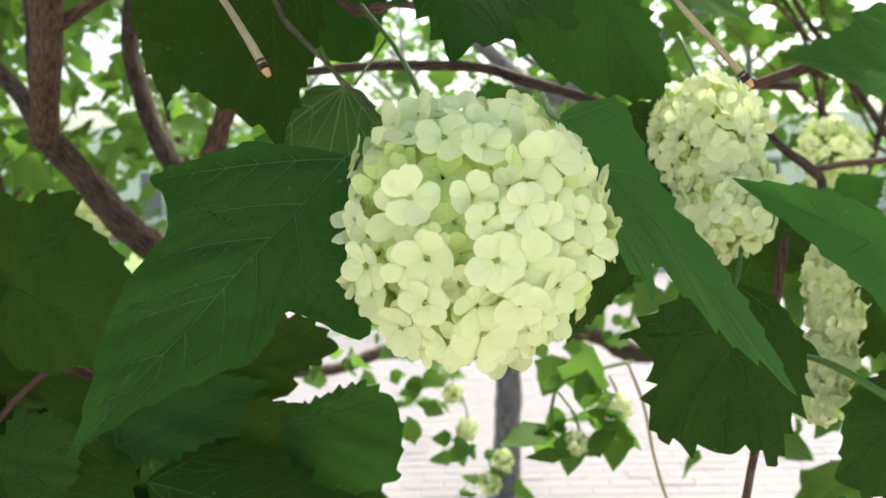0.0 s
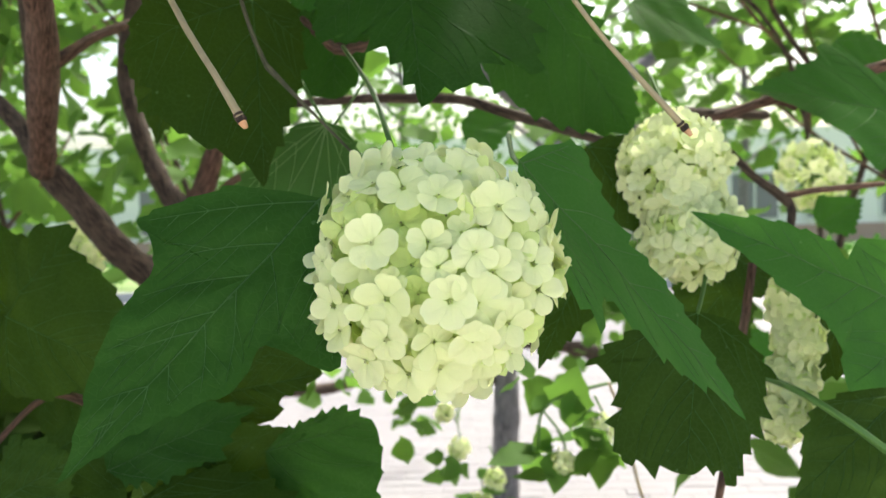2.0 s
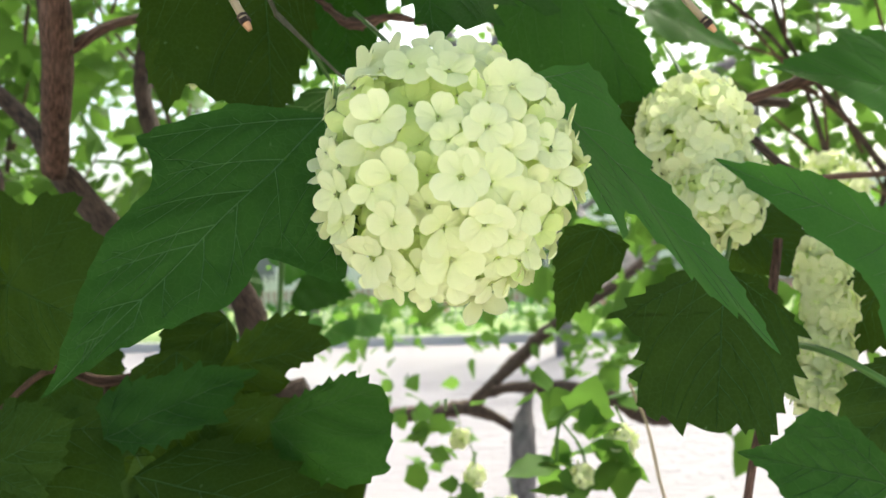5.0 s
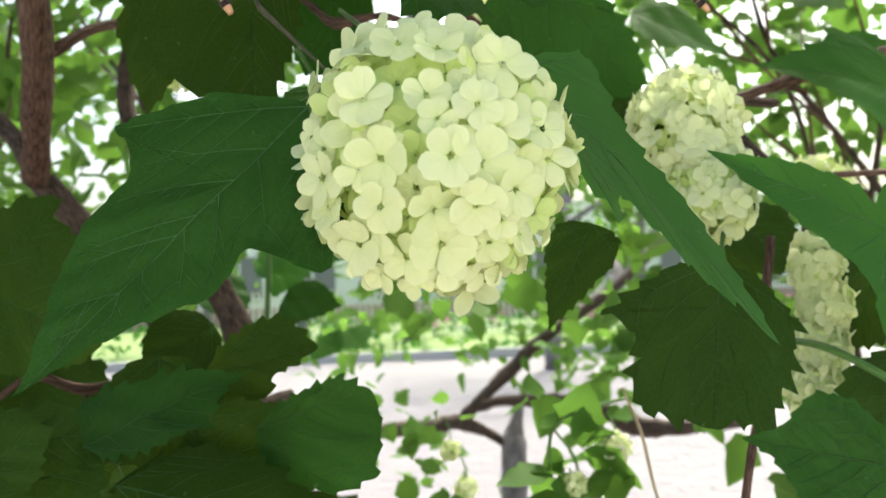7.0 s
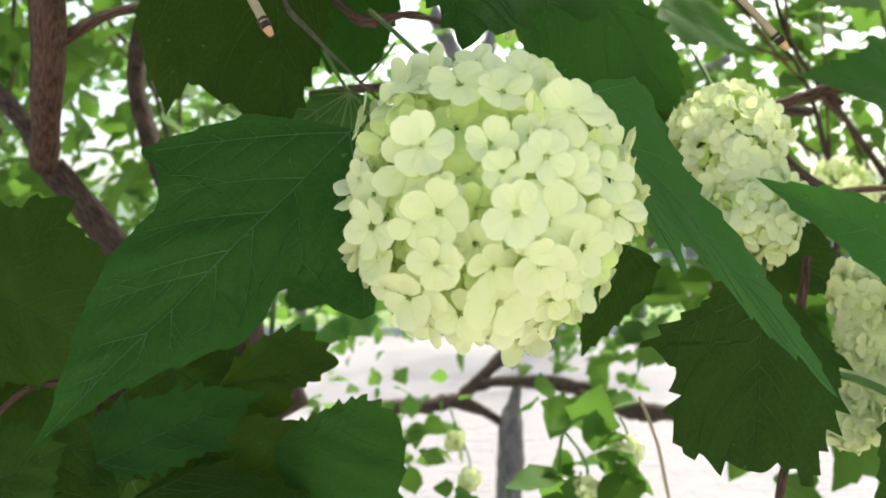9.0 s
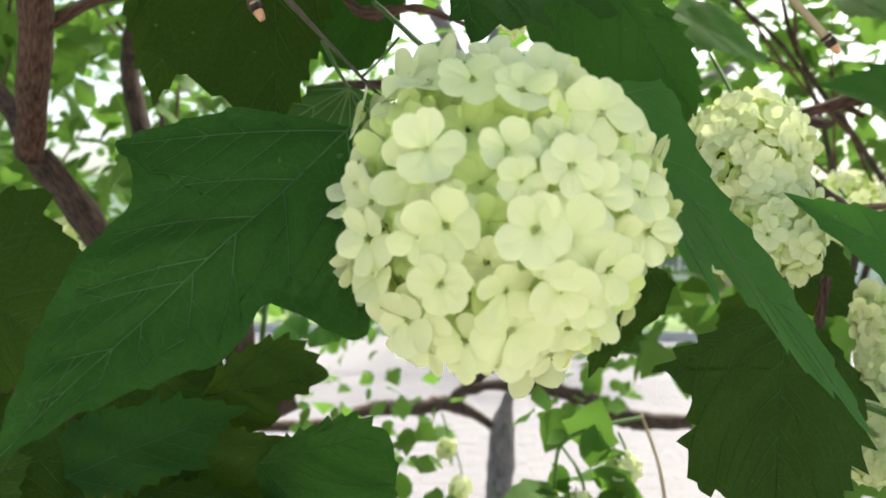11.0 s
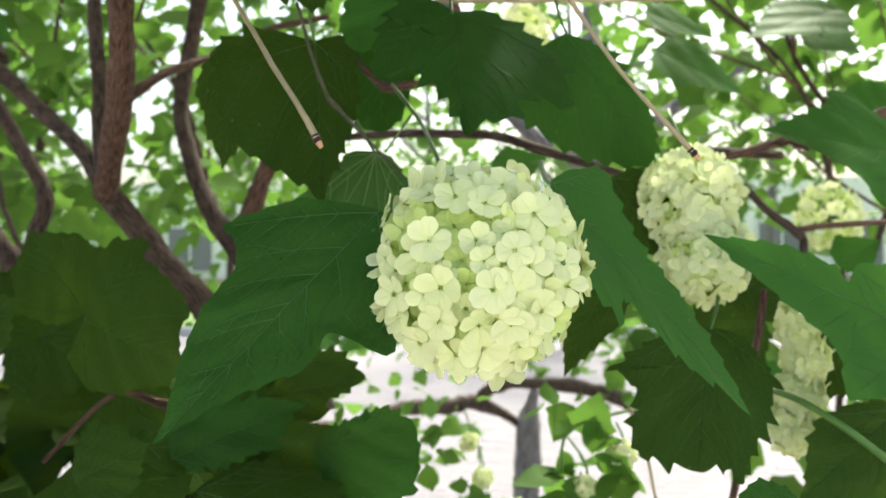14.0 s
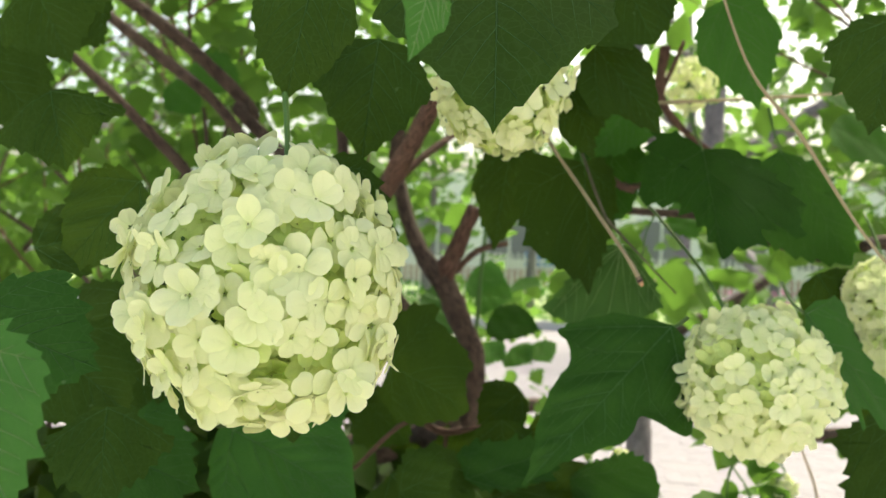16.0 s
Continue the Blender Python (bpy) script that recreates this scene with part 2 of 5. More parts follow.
def tube_data(points, sides=8, per=6, knobs=0.0, seed=0):
    rows = spline(points, per)
    rng = np.random.default_rng(seed)
    verts, uvs, faces = [], [], []
    ref = None
    length = 0.0
    for i, row in enumerate(rows):
        c, r = row[:3], row[3]
        d = rows[min(i + 1, len(rows) - 1)][:3] - rows[max(i - 1, 0)][:3]
        d = d / (np.linalg.norm(d) + 1e-9)
        if ref is None:
            ref = np.cross(d, (0.3, 0.5, 0.8))
        ref = ref - d * (ref @ d)
        ref /= np.linalg.norm(ref) + 1e-9
        other = np.cross(d, ref)
        if i:
            length += np.linalg.norm(c - rows[i - 1][:3])
        rr = r * (1 + knobs * rng.normal())
        for k in range(sides + 1):
            a = 2 * math.pi * k / sides
            wob = 1 + (knobs * math.sin(3 * a + i) if k < sides else knobs * math.sin(i))
            verts.append(c + rr * wob * (math.cos(a) * ref + math.sin(a) * other))
            uvs.append((k / sides * 2 * math.pi * max(r, 0.0005), length))
    w = sides + 1
    for i in range(len(rows) - 1):
        for k in range(sides):
            faces.append((i * w + k, i * w + k + 1, (i + 1) * w + k + 1, (i + 1) * w + k))
    for end, flip in ((0, True), (len(rows) - 1, False)):
        verts.append(rows[end][:3])
        uvs.append((0, 0))
        hub = len(verts) - 1
        for k in range(sides):
            f = (hub, end * w + k, end * w + k + 1)
            faces.append(f[::-1] if flip else f)
    return verts, faces, uvs


def tube(name, points, mat, parent=None, sides=8, per=6, knobs=0.0, seed=0):
    v, f, u = tube_data(points, sides, per, knobs, seed)
    return mesh_object(name, v, f, mat, parent, u)


def box_object(name, centre, size, mat, parent=None, bevel=0.0):
    bm = bmesh.new()
    bmesh.ops.create_cube(bm, size=1.0, matrix=Matrix.Translation(centre) @ Matrix.Diagonal((*size, 1)))
    if bevel:
        bmesh.ops.bevel(bm, geom=bm.edges[:], offset=bevel, segments=2, affect="EDGES")
    me = bpy.data.meshes.new(name)
    bm.to_mesh(me)
    bm.free()
    me.materials.append(mat)
    ob = new(name, me)
    if parent:
        ob.parent = parent
    return ob


# ---- leaves ----
HUB = np.array((0.30, 0.0))


def half_outline(lobe, sinus, belly, shoulder):
    """Control points of one half of a three-lobed leaf of length 1, from the base round to the tip: rows of along, across."""
    return [(shoulder[0] * 0.25, shoulder[1] * 0.6), (shoulder[0], shoulder[1]),
            (0.5 * (shoulder[0] + lobe[0]) - 0.01, 0.5 * (shoulder[1] + lobe[1]) + 0.015), (lobe[0], lobe[1]),
            (0.5 * (lobe[0] + sinus[0]) + 0.01, 0.5 * (lobe[1] + sinus[1])), (sinus[0], sinus[1]), (belly[0], belly[1]),
            (0.5 * (belly[0] + 0.95), belly[1] * 0.55), (0.95, 0.018)]


def leaf_outline(halves, teeth, depth, rng):
    """The toothed rim of a leaf of length 1 from the control points of its two halves."""
    sides = []
    for sign, half in zip((1, -1), halves):
        ctrl = np.array([(0.0, 0.0), *[(p, abs(q)) if q * sign >= 0 else (p, -abs(q)) for p, q in half], (1.0, 0.0)])
        seg = np.r_[0, np.cumsum(np.linalg.norm(np.diff(ctrl, axis=0), axis=1))]
        total = seg[-1]
        n = teeth * 6
        s = np.linspace(0, total, n + 1)
        line = np.stack([np.interp(s, seg, ctrl[:, 0]), np.interp(s, seg, ctrl[:, 1])], 1)
        line[1:-1] = 0.25 * line[:-2] + 0.5 * line[1:-1] + 0.25 * line[2:]
        d = np.gradient(line, axis=0)
        d /= np.linalg.norm(d, axis=1)[:, None] + 1e-9
        out = np.stack([-d[:, 1], d[:, 0]], 1)
        phase = s / total * teeth
        size = 1 + 0.4 * rng.normal(size=teeth + 2)
        saw = (phase % 1.0) ** 1.4 * size[phase.astype(int)]
        fade = np.clip(np.minimum(s / total * 7 - 0.6, (1 - s / total) * 9), 0, 1)
        line = line + out * (depth * fade * (saw - 0.3))[:, None]
        line[:, 1] *= sign
        sides.append(line)
    ring = np.vstack([sides[0], sides[1][::-1][1:-1]])
    spoke = ring - HUB
    angle, far = np.unwrap(np.arctan2(spoke[:, 1], spoke[:, 0])), np.linalg.norm(spoke, axis=1)
    way = np.sign(angle[-1] - angle[0])
    angle = way * np.maximum.accumulate(way * angle + 0.0) + way * 1e-4 * np.arange(len(ring))
    return HUB + far[:, None] * np.stack([np.cos(angle), np.sin(angle)], 1)


def within(ring, p):
    x, y = ring[:, 0], ring[:, 1]
    x2, y2 = np.roll(x, -1), np.roll(y, -1)
    cross = (y > p[1]) != (y2 > p[1])
    at = x + (p[1] - y) / np.where(y2 == y, 1e-9, y2 - y) * (x2 - x)
    return np.count_nonzero(cross & (p[0] < at)) % 2 == 1


def grow_vein(ring, start, heading, bend, reach=2.0, step=0.014):
    """A vein that runs from start, bends a little on the way and stops short of the rim."""
    p, line = np.array(start, float), [np.array(start, float)]
    while step * len(line) < reach:
        heading += bend * step
        p = p + step * np.array((math.cos(heading), math.sin(heading)))
        if not within(ring, p + 2.2 * step * np.array((math.cos(heading), math.sin(heading)))):
            break
        line.append(p)
    return np.array(line)


def venation(ring, lobes, rng, fine, palm=False):
    """Midrib, a main vein to each lobe, side veins curving to the tip and their forks: lines with a size."""
    lines = [(np.stack([np.linspace(0, 0.97, 24), np.zeros(24)], 1), 1.0)]
    for sign, lobe in zip((1, -1), lobes):
        main = grow_vein(ring, (0.015, 0.0), math.atan2(lobe[1], lobe[0]) + 0.10 * sign, -0.35 * sign)
        lines.append((main, 0.75))
        n = len(main)
        for f in (0.28, 0.46, 0.64, 0.80):
            i = min(n - 2, int(f * n))
            for turn in (0.75, -0.75) if n > 8 else ():
                d = main[i + 1] - main[i]
                h = math.atan2(d[1], d[0]) + turn * (1 + 0.1 * rng.normal())
                got = grow_vein(ring, main[i], h, -0.9 * turn, 0.45 if fine else 0.3)
                if len(got) > 3:
                    lines.append((got, 0.42))
        if palm:
            for turn in (0.22, 0.5, 1.05):
                lines.append((grow_vein(ring, (0.015, 0.0), sign * turn, 0.12 * sign), 0.6))
        for k in range(0 if palm else 6):
            a0 = 0.16 + 0.125 * k + 0.02 * rng.normal() + (0.05 if sign > 0 else 0)
            h = sign * (0.85 - 0.05 * k + 0.06 * rng.normal())
            got = grow_vein(ring, (a0, 0.0), h, -0.9 * sign)
            if len(got) < 4:
                continue
            lines.append((got, 0.55))
            if fine:
                for f in (0.35, 0.58, 0.78):
                    i = min(len(got) - 2, int(f * len(got)))
                    d = got[i + 1] - got[i]
                    turn = sign * rng.choice((-0.75, 0.6))
                    fork = grow_vein(ring, got[i], math.atan2(d[1], d[0]) + turn * (1 + 0.2 * rng.normal()), -2.2 * turn, 0.22 * (1.3 - f))
                    if len(fork) > 2:
                        lines.append((fork, 0.30))
    return lines


def leaf_surface(a, b, length, droop, fold, curl, wave, seed):
    """Height of the blade over its plane, in metres: a keel, a droop and slow waves."""
    z = -droop * a * a + fold * np.sqrt(b * b + 0.0004) - curl * b * b
    z = z + wave * (np.sin(5 * a + seed) * b * 2.0 + 0.7 * np.sin(9 * b + 1.7 * seed) * a + 0.22 * np.sin(23 * b + 17 * a + seed))
    return z * length


def leaf(base, tip, normal, parent, mat=None, lobe=(0.42, 0.46), sinus=(0.50, 0.30), belly=(0.62, 0.25), shoulder=(0.10, 0.30), teeth=11, depth=0.03,
         droop=0.10, fold=0.12, curl=0.25, wave=0.02, stalk=None, seed=0, label="", fine=False, left=None, right=None):
    """A lobed leaf from base to tip. left and right: the control points of its two halves, where it is not even."""
    rng = np.random.default_rng(seed + 11)
    base, tip, normal = Vector(base), Vector(tip), Vector(normal)
    along = tip - base
    length = along.length
    along.normalize()
    normal = (normal - along * normal.dot(along)).normalized()
    across = normal.cross(along)
    left = left or half_outline(lobe, sinus, belly, shoulder)
    right = right or [(p, -q) for p, q in half_outline(lobe, sinus, belly, shoulder)]
    ring = leaf_outline((left, right), teeth, depth, rng)
    lines = venation(ring, [max(half, key=lambda p: abs(p[1])) for half in (left, right)], rng, fine, mat is leaf_under)
    rings = 22 if fine else 9
    ab = [HUB]
    for k in range(1, rings + 1):
        ab.extend(HUB + (ring - HUB) * (k / rings) ** 0.85)
    ab = np.array(ab)
    nerves = np.vstack([line for line, size in lines if size > 0.3])

    def raise_up(p, lift=0.0):
        z = leaf_surface(p[:, 0], p[:, 1], length, droop, fold, curl, wave, seed) + lift
        if fine:
            away = np.sqrt(((p[:, None, :] - nerves[None]) ** 2).sum(2).min(1))
            z = z + length * 0.010 * (1 - np.exp(-(away / 0.03) ** 2))
        return [base + along * float(a * length) + across * float(b * length) + normal * float(h) for (a, b), h in zip(p, z)]

    n = len(ring)
    faces = [(0, 1 + (i + 1) % n, 1 + i) for i in range(n)]
    for k in range(rings - 1):
        o, q = 1 + k * n, 1 + (k + 1) * n
        faces += [(o + i, o + (i + 1) % n, q + (i + 1) % n, q + i) for i in range(n)]
    blade = mesh_object("leaf", raise_up(ab), faces, mat or leaf_dark, parent, ab * length + rng.uniform(0, 3, 2))
    if label:
        tagged(blade, label)
    vv, vf = [], []
    rise = 0.00022 if fine else 0.00006
    for line, size in lines:
        t = np.linspace(0, 1, len(line))[:, None]
        d = np.gradient(line, axis=0)
        d /= np.linalg.norm(d, axis=1)[:, None] + 1e-9
        side = np.stack([-d[:, 1], d[:, 0]], 1)
        half = ((0.00060 if mat is leaf_under else 0.00034) * size * (1 - 0.75 * t) / length) * (length / 0.09) ** 0.5
        left_rim, right_rim = raise_up(line + side * half, rise), raise_up(line - side * half, rise)
        top, low = raise_up(line, rise + 0.00022 * size), raise_up(line, -0.0002)
        o = len(vv)
        for i in range(len(line)):
            vv += [left_rim[i], top[i], right_rim[i], low[i]]
        for i in range(len(line) - 1):
            q = o + 4 * i
            vf += [(q + j, q + (j + 1) % 4, q + 4 + (j + 1) % 4, q + 4 + j) for j in range(4)]
    kind = vein_pale if mat in (leaf_under, leaf_lit) else vein_mat if fine or mat is leaf_fresh else vein_soft
    mesh_object("vein_network", vv, vf, kind, blade)
    if stalk is not None:
        s = Vector(stalk)
        mid = (base + s) / 2 + Vector((0, 0, -0.06)) * (base - s).length
        tube("leaf_stalk", [(*s, 0.0011), (*mid, 0.0009), (*(base + along * length * 0.02), 0.0008)], stalk_mat, parent, 6, 5)
    return blade


def leaf_cloud(name, places, size, mat, parent=None, seed=0, spread=0.35, lean=(0, -0.3, 0.6)):
    """Many small lobed leaves in one mesh, each with a folded blade."""
    rng = np.random.default_rng(seed)
    half = np.array([(0, 0), (0.06, 0.22), (0.22, 0.34), (0.40, 0.46), (0.50, 0.33), (0.66, 0.27), (0.82, 0.16), (1.0, 0.0)])
    mid = np.array([(0.0, 0), (0.15, 0), (0.3, 0), (0.45, 0), (0.55, 0), (0.68, 0), (0.84, 0), (1.0, 0.0)])
    vs, fs, us = [], [], []
    for p in places:
        L = size * math.exp(rng.normal() * spread * 0.6)
        nrm = Vector(np.array(lean) + rng.normal(size=3) * 0.55).normalized()
        ax = Vector((rng.normal(), rng.normal() * 0.7, -0.5 + 0.6 * rng.normal()))
        ax = (ax - nrm * ax.dot(nrm)).normalized()
        ac = nrm.cross(ax)
        w = 1 + 0.2 * rng.normal()
        p = Vector(p)
        fold, droop = rng.uniform(0.05, 0.4), rng.uniform(-0.05, 0.35)
        rows = []
        for m, h in zip(mid, half):
            for b in (-h[1] * w, 0.0, h[1] * w):
                a = h[0] if b else m[0]
                z = fold * abs(b) - droop * a * a + 0.03 * math.sin(9 * a + 7 * b + L * 900)
                rows.append(p + (ax * a + ac * b + nrm * z) * L)
                us.append((a * L + p.x, b * L + p.z))
        o = len(vs)
        vs += rows
        for i in range(7):
            q = o + 3 * i
            fs += [(q, q + 3, q + 4, q + 1), (q + 1, q + 4, q + 5, q + 2)]
    return mesh_object(name, vs, fs, mat, parent, us)


# ---- flowers ----
def floret_mesh(seed, petals=5):
    rng = np.random.default_rng(seed)
    vs, fs, us, sl = [], [], [], []
    cup = rng.uniform(-0.10, 0.28)
    for k in range(petals):
        turn = 2 * math.pi * (k + 0.12 * rng.normal()) / petals
        reach = 1 + 0.07 * rng.normal()
        broad = 0.435 + 0.03 * rng.normal()
        tilt, twist, roll_edge = cup + 0.13 * rng.normal(), 0.22 * rng.normal(), rng.uniform(0.05, 0.28)
        lift = 0.025 * (k % 2) + 0.012 * k
        rings, seg = 5, 16
        pts = [(0.57, 0.0, 0.0)]
        for j in range(1, rings + 1):
            q = j / rings
            for i in range(seg):
                a = 2 * math.pi * i / seg
                pts.append((0.55 + 0.45 * q * math.cos(a), broad * q * math.sin(a), q))
        o = len(vs)
        for x, y, q in pts:
            y *= 0.34 + 0.66 * min(1, max(0, x / 0.55)) ** 0.8
            x *= reach
            notch = 0.05 * max(0, x - 0.8) * math.exp(-(y / 0.12) ** 2) * 5
            r2 = x * x
            z = lift * (1 - 0.3 * x) + tilt * r2 - roll_edge * (max(0, q - 0.45) ** 2) * 0.7 + twist * y * x + 0.02 * math.sin(9 * y + seed + k) * x
            z -= 0.05 * math.exp(-(y / 0.05) ** 2) * (1 - x)
            x -= notch
            c, s = math.cos(turn), math.sin(turn)
            vs.append((c * x - s * y, s * x + c * y, z))
            us.append((c * x - s * y, s * x + c * y))
        fs += [(o, o + 1 + i, o + 1 + (i + 1) % seg) for i in range(seg)]
        for j in range(rings - 1):
            a, b = o + 1 + j * seg, o + 1 + (j + 1) * seg
            fs += [(a + i, b + i, b + (i + 1) % seg, a + (i + 1) % seg) for i in range(seg)]
    sl = [0] * len(fs)
    o, n = len(vs), 8
    vs.append((0, 0, 0.11))
    us.append((0, 0))
    for i in range(n):
        a = 2 * math.pi * i / n
        vs.append((0.042 * math.cos(a), 0.042 * math.sin(a), 0.05))
        us.append((0, 0))
    fs += [(o, o + 1 + i, o + 1 + (i + 1) % n) for i in range(n)]
    sl += [1] * n
    return vs, fs, us, sl


FLORETS, INNER = [], []
for k in range(9):
    v, f, u, s = floret_mesh(40 + k, 5 if k != 4 else 4)
    for store, m in ((FLORETS, petal_mat), (INNER, petal_inner_shade)):
        ob = mesh_object("floret", v, f, [m, eye_mat], None, u, s)
        store.append(ob.data)
        bpy.data.objects.remove(ob)


def put_floret(head, centre, direction, reach, radius, spin, kind, inner=False, lean=0.0, lean_to=0.0, upright=1.0):
    n = Vector(direction).normalized()
    turn = Vector((n.x, n.y, n.z * upright)).normalized().to_track_quat("Z", "Y").to_matrix().to_4x4()
    ob = new("floret", (INNER if inner else FLORETS)[kind % len(FLORETS)])
    ob.parent = head
    ob.matrix_basis = (Matrix.Translation(Vector(centre) + n * reach) @ turn @ Matrix.Rotation(lean_to, 4, "Z") @ Matrix.Rotation(lean, 4, "X")
                       @ Matrix.Rotation(spin, 4, "Z") @ Matrix.Diagonal((radius, radius, radius, 1)))
    return ob


def fibonacci(n):
    for i in range(n):
        z = 1 - (2 * i + 1) / n
        a = i * math.pi * (3 - 5 ** 0.5)
        r = (1 - z * z) ** 0.5
        yield Vector((r * math.cos(a), r * math.sin(a), z))


def fill_head(head, centre, radius, count, petal, seed, taken=(), gap=0.3, squash=(1, 1, 1)):
    """Florets all round a ball: an outer layer where nothing stands yet and a deeper one, its green shade in the petal
    colour.
    """
    rng = np.random.default_rng(seed)
    for layer, (share, n) in enumerate(((0.96, count), (0.79, int(count * 0.9)))):
        for d in fibonacci(n):
            d = (d + Vector(rng.normal(size=3) * 0.10)).normalized()
            if layer == 0 and any(d.angle(t) < gap for t in taken):
                continue
            s = Vector((d.x * squash[0], d.y * squash[1], d.z * squash[2]))
            put_floret(head, centre, s, radius * share * s.length * (1 + 0.045 * rng.normal()), petal * (1 + 0.16 * rng.normal()) * (1.0 if layer == 0 else 0.95), rng.uniform(0, 6.28),
                       int(rng.integers(0, 9)), layer == 1, abs(rng.normal()) * 0.34, rng.uniform(0, 6.28), 0.5)


def pedicels(head, centre, radius, seed):
    rng = np.random.default_rng(seed)
    vs, fs, us = [], [], []
    for d in fibonacci(26):
        c = Vector(centre)
        end = c + d * radius * 0.8
        v, f, u = tube_data([(*c, 0.0012), (*(c + d * radius * 0.4 + Vector(rng.normal(size=3)) * 0.002), 0.0009), (*end, 0.0006)], 5, 3)
        o = len(vs)
        vs, us = vs + v, us + u
        fs += [tuple(i + o for i in q) for q in f]
    mesh_object("inner_stalk", vs, fs, stalk_mat, head, us)


# ---- ground and distance ----
def sheet(name, x0, x1, y0, y1, z, mat, label, category="ground"):
    v = [(x0, y0, z), (x1, y0, z), (x1, y1, z), (x0, y1, z)]
    ob = mesh_object(name, v, [(0, 1, 2, 3)], mat, smooth=False)
    return tagged(ob, label, category, kind="structure")


sheet("ground", -600, 600, -600, 600, -0.03, soil_mat, "bare brown soil under the shrubs")
pavement = sheet("pavement", -40, 40, 1.9, 13.0, 0.0, paving_mat, "pale stone paving of a path in sunshine", "pavement")

# Unseen pale ground behind the camera, added to bounce light onto the flower.
sheet("pavement", -40, 40, -14.0, -0.4, 0.0, kerb_mat, "unseen pale sheet added behind the camera to bounce light", "pavement")

shrub = thing("viburnum_shrub", (0, 0, 0), "dense snowball bush with dark lobed leaves and brown branches", "shrub")


def cane(points):
    tube("cut_cane", points, cane_mat, shrub, 10, 8, 0.03, 5)
    p, q = Vector(points[-1][:3]), Vector(points[-2][:3])
    d, r = (p - q).normalized(), points[-1][3]
    tube("cane_collar", [(*(p - d * 0.0026), r * 1.06), (*(p - d * 0.0012), r * 1.22), (*(p + d * 0.0002), r * 1.05)], bark_dark, shrub, 10, 3, 0.10, 6)
    tube("cane_pith", [(*(p - d * 0.0006), r * 0.9), (*(p + d * 0.0010), r * 0.92), (*(p + d * 0.0024), r * 0.55)], pith_mat, shrub, 10, 3, 0.05, 7)

# ---- near leaves of the shrub ----
leaf((-0.0285, 0.2311, 1.4159), (-0.1004, 0.1957, 1.3365), (0.014, -0.918, 0.397), shrub, left=[(0.013, 0.076), (0.079, 0.171), (0.204, 0.299), (0.359, 0.368), (0.381, 0.287), (0.4, 0.185), (0.425, 0.161), (0.497, 0.189), (0.558, 0.188), (0.632, 0.14), (0.721, 0.096), (0.821, 0.051), (0.932, 0.02)], right=[(0.037, -0.075), (0.073, -0.134), (0.129, -0.225), (0.228, -0.291), (0.304, -0.333), (0.38, -0.371), (0.388, -0.305), (0.415, -0.241), (0.474, -0.209), (0.539, -0.208), (0.637, -0.182), (0.766, -0.13), (0.837, -0.074), (0.934, -0.02)], stalk=(-0.0194, 0.2455, 1.4191), teeth=13, depth=0.010, droop=0.02, fold=0.10, curl=0.12, wave=0.022, mat=leaf_mid, fine=True, label='deep green three-lobed leaf with pale veins', seed=1)
leaf((0.0342, 0.2318, 1.4262), (0.1119, 0.2391, 1.3401), (0.603, -0.628, 0.492), shrub, left=[(0.019, 0.121), (0.109, 0.265), (0.223, 0.205), (0.399, 0.139), (0.573, 0.139), (0.743, 0.117), (0.868, 0.071)], right=[(0.052, -0.138), (0.162, -0.245), (0.287, -0.265), (0.392, -0.285), (0.448, -0.318), (0.421, -0.224), (0.396, -0.156), (0.542, -0.178), (0.711, -0.143), (0.882, -0.04)], stalk=(0.0349, 0.2775, 1.4386), depth=0.026, teeth=14, fold=0.14, curl=0.1, droop=0.03, mat=leaf_fresh, label='long narrow drooping green leaf', seed=2)
leaf((0.2183, 0.3222, 1.3588), (0.1121, 0.2946, 1.4091), (0.359, -0.894, 0.267), shrub, left=[(-0.018, 0.166), (0.169, 0.337), (0.323, 0.395), (0.357, 0.284), (0.413, 0.212), (0.518, 0.17), (0.672, 0.117), (0.849, 0.055)], right=[(0.021, -0.195), (0.242, -0.206), (0.364, -0.165), (0.38, -0.064), (0.476, -0.105), (0.64, -0.107), (0.825, -0.056)], stalk=(0.2491, 0.3471, 1.3439), depth=0.014, teeth=12, droop=0.05, curl=0.12, mat=leaf_fresh, seed=3)
leaf((-0.0044, 0.3219, 1.5188), (0.0030, 0.2735, 1.4520), (0.007, -0.809, 0.588), shrub, left=[(-0.011, 0.235), (0.147, 0.458), (0.391, 0.616), (0.758, 0.602), (0.672, 0.453), (0.638, 0.359), (0.889, 0.272), (0.899, 0.131)], right=[(-0.204, -0.174), (-0.183, -0.336), (0.164, -0.485), (0.424, -0.514), (0.506, -0.363), (0.491, -0.212), (0.637, -0.137), (0.812, -0.051)], stalk=(-0.0078, 0.3587, 1.5473), depth=0.085, teeth=13, curl=0.12, fold=-0.08, droop=0.05, label='broad dark green serrated leaf', mat=leaf_mid, seed=4)
leaf((0.0584, 0.3948, 1.5276), (0.1098, 0.3933, 1.4491), (0.119, -0.988, 0.096), shrub, left=[(0.241, 0.181), (0.431, 0.185), (0.586, 0.193), (0.746, 0.179), (0.906, 0.105)], right=[(0.003, -0.305), (0.165, -0.515), (0.296, -0.521), (0.494, -0.469), (0.648, -0.386), (0.799, -0.263), (0.924, -0.121)], stalk=(0.0528, 0.4096, 1.5600), depth=0.05, teeth=12, droop=0.05, mat=leaf_mid, seed=5)
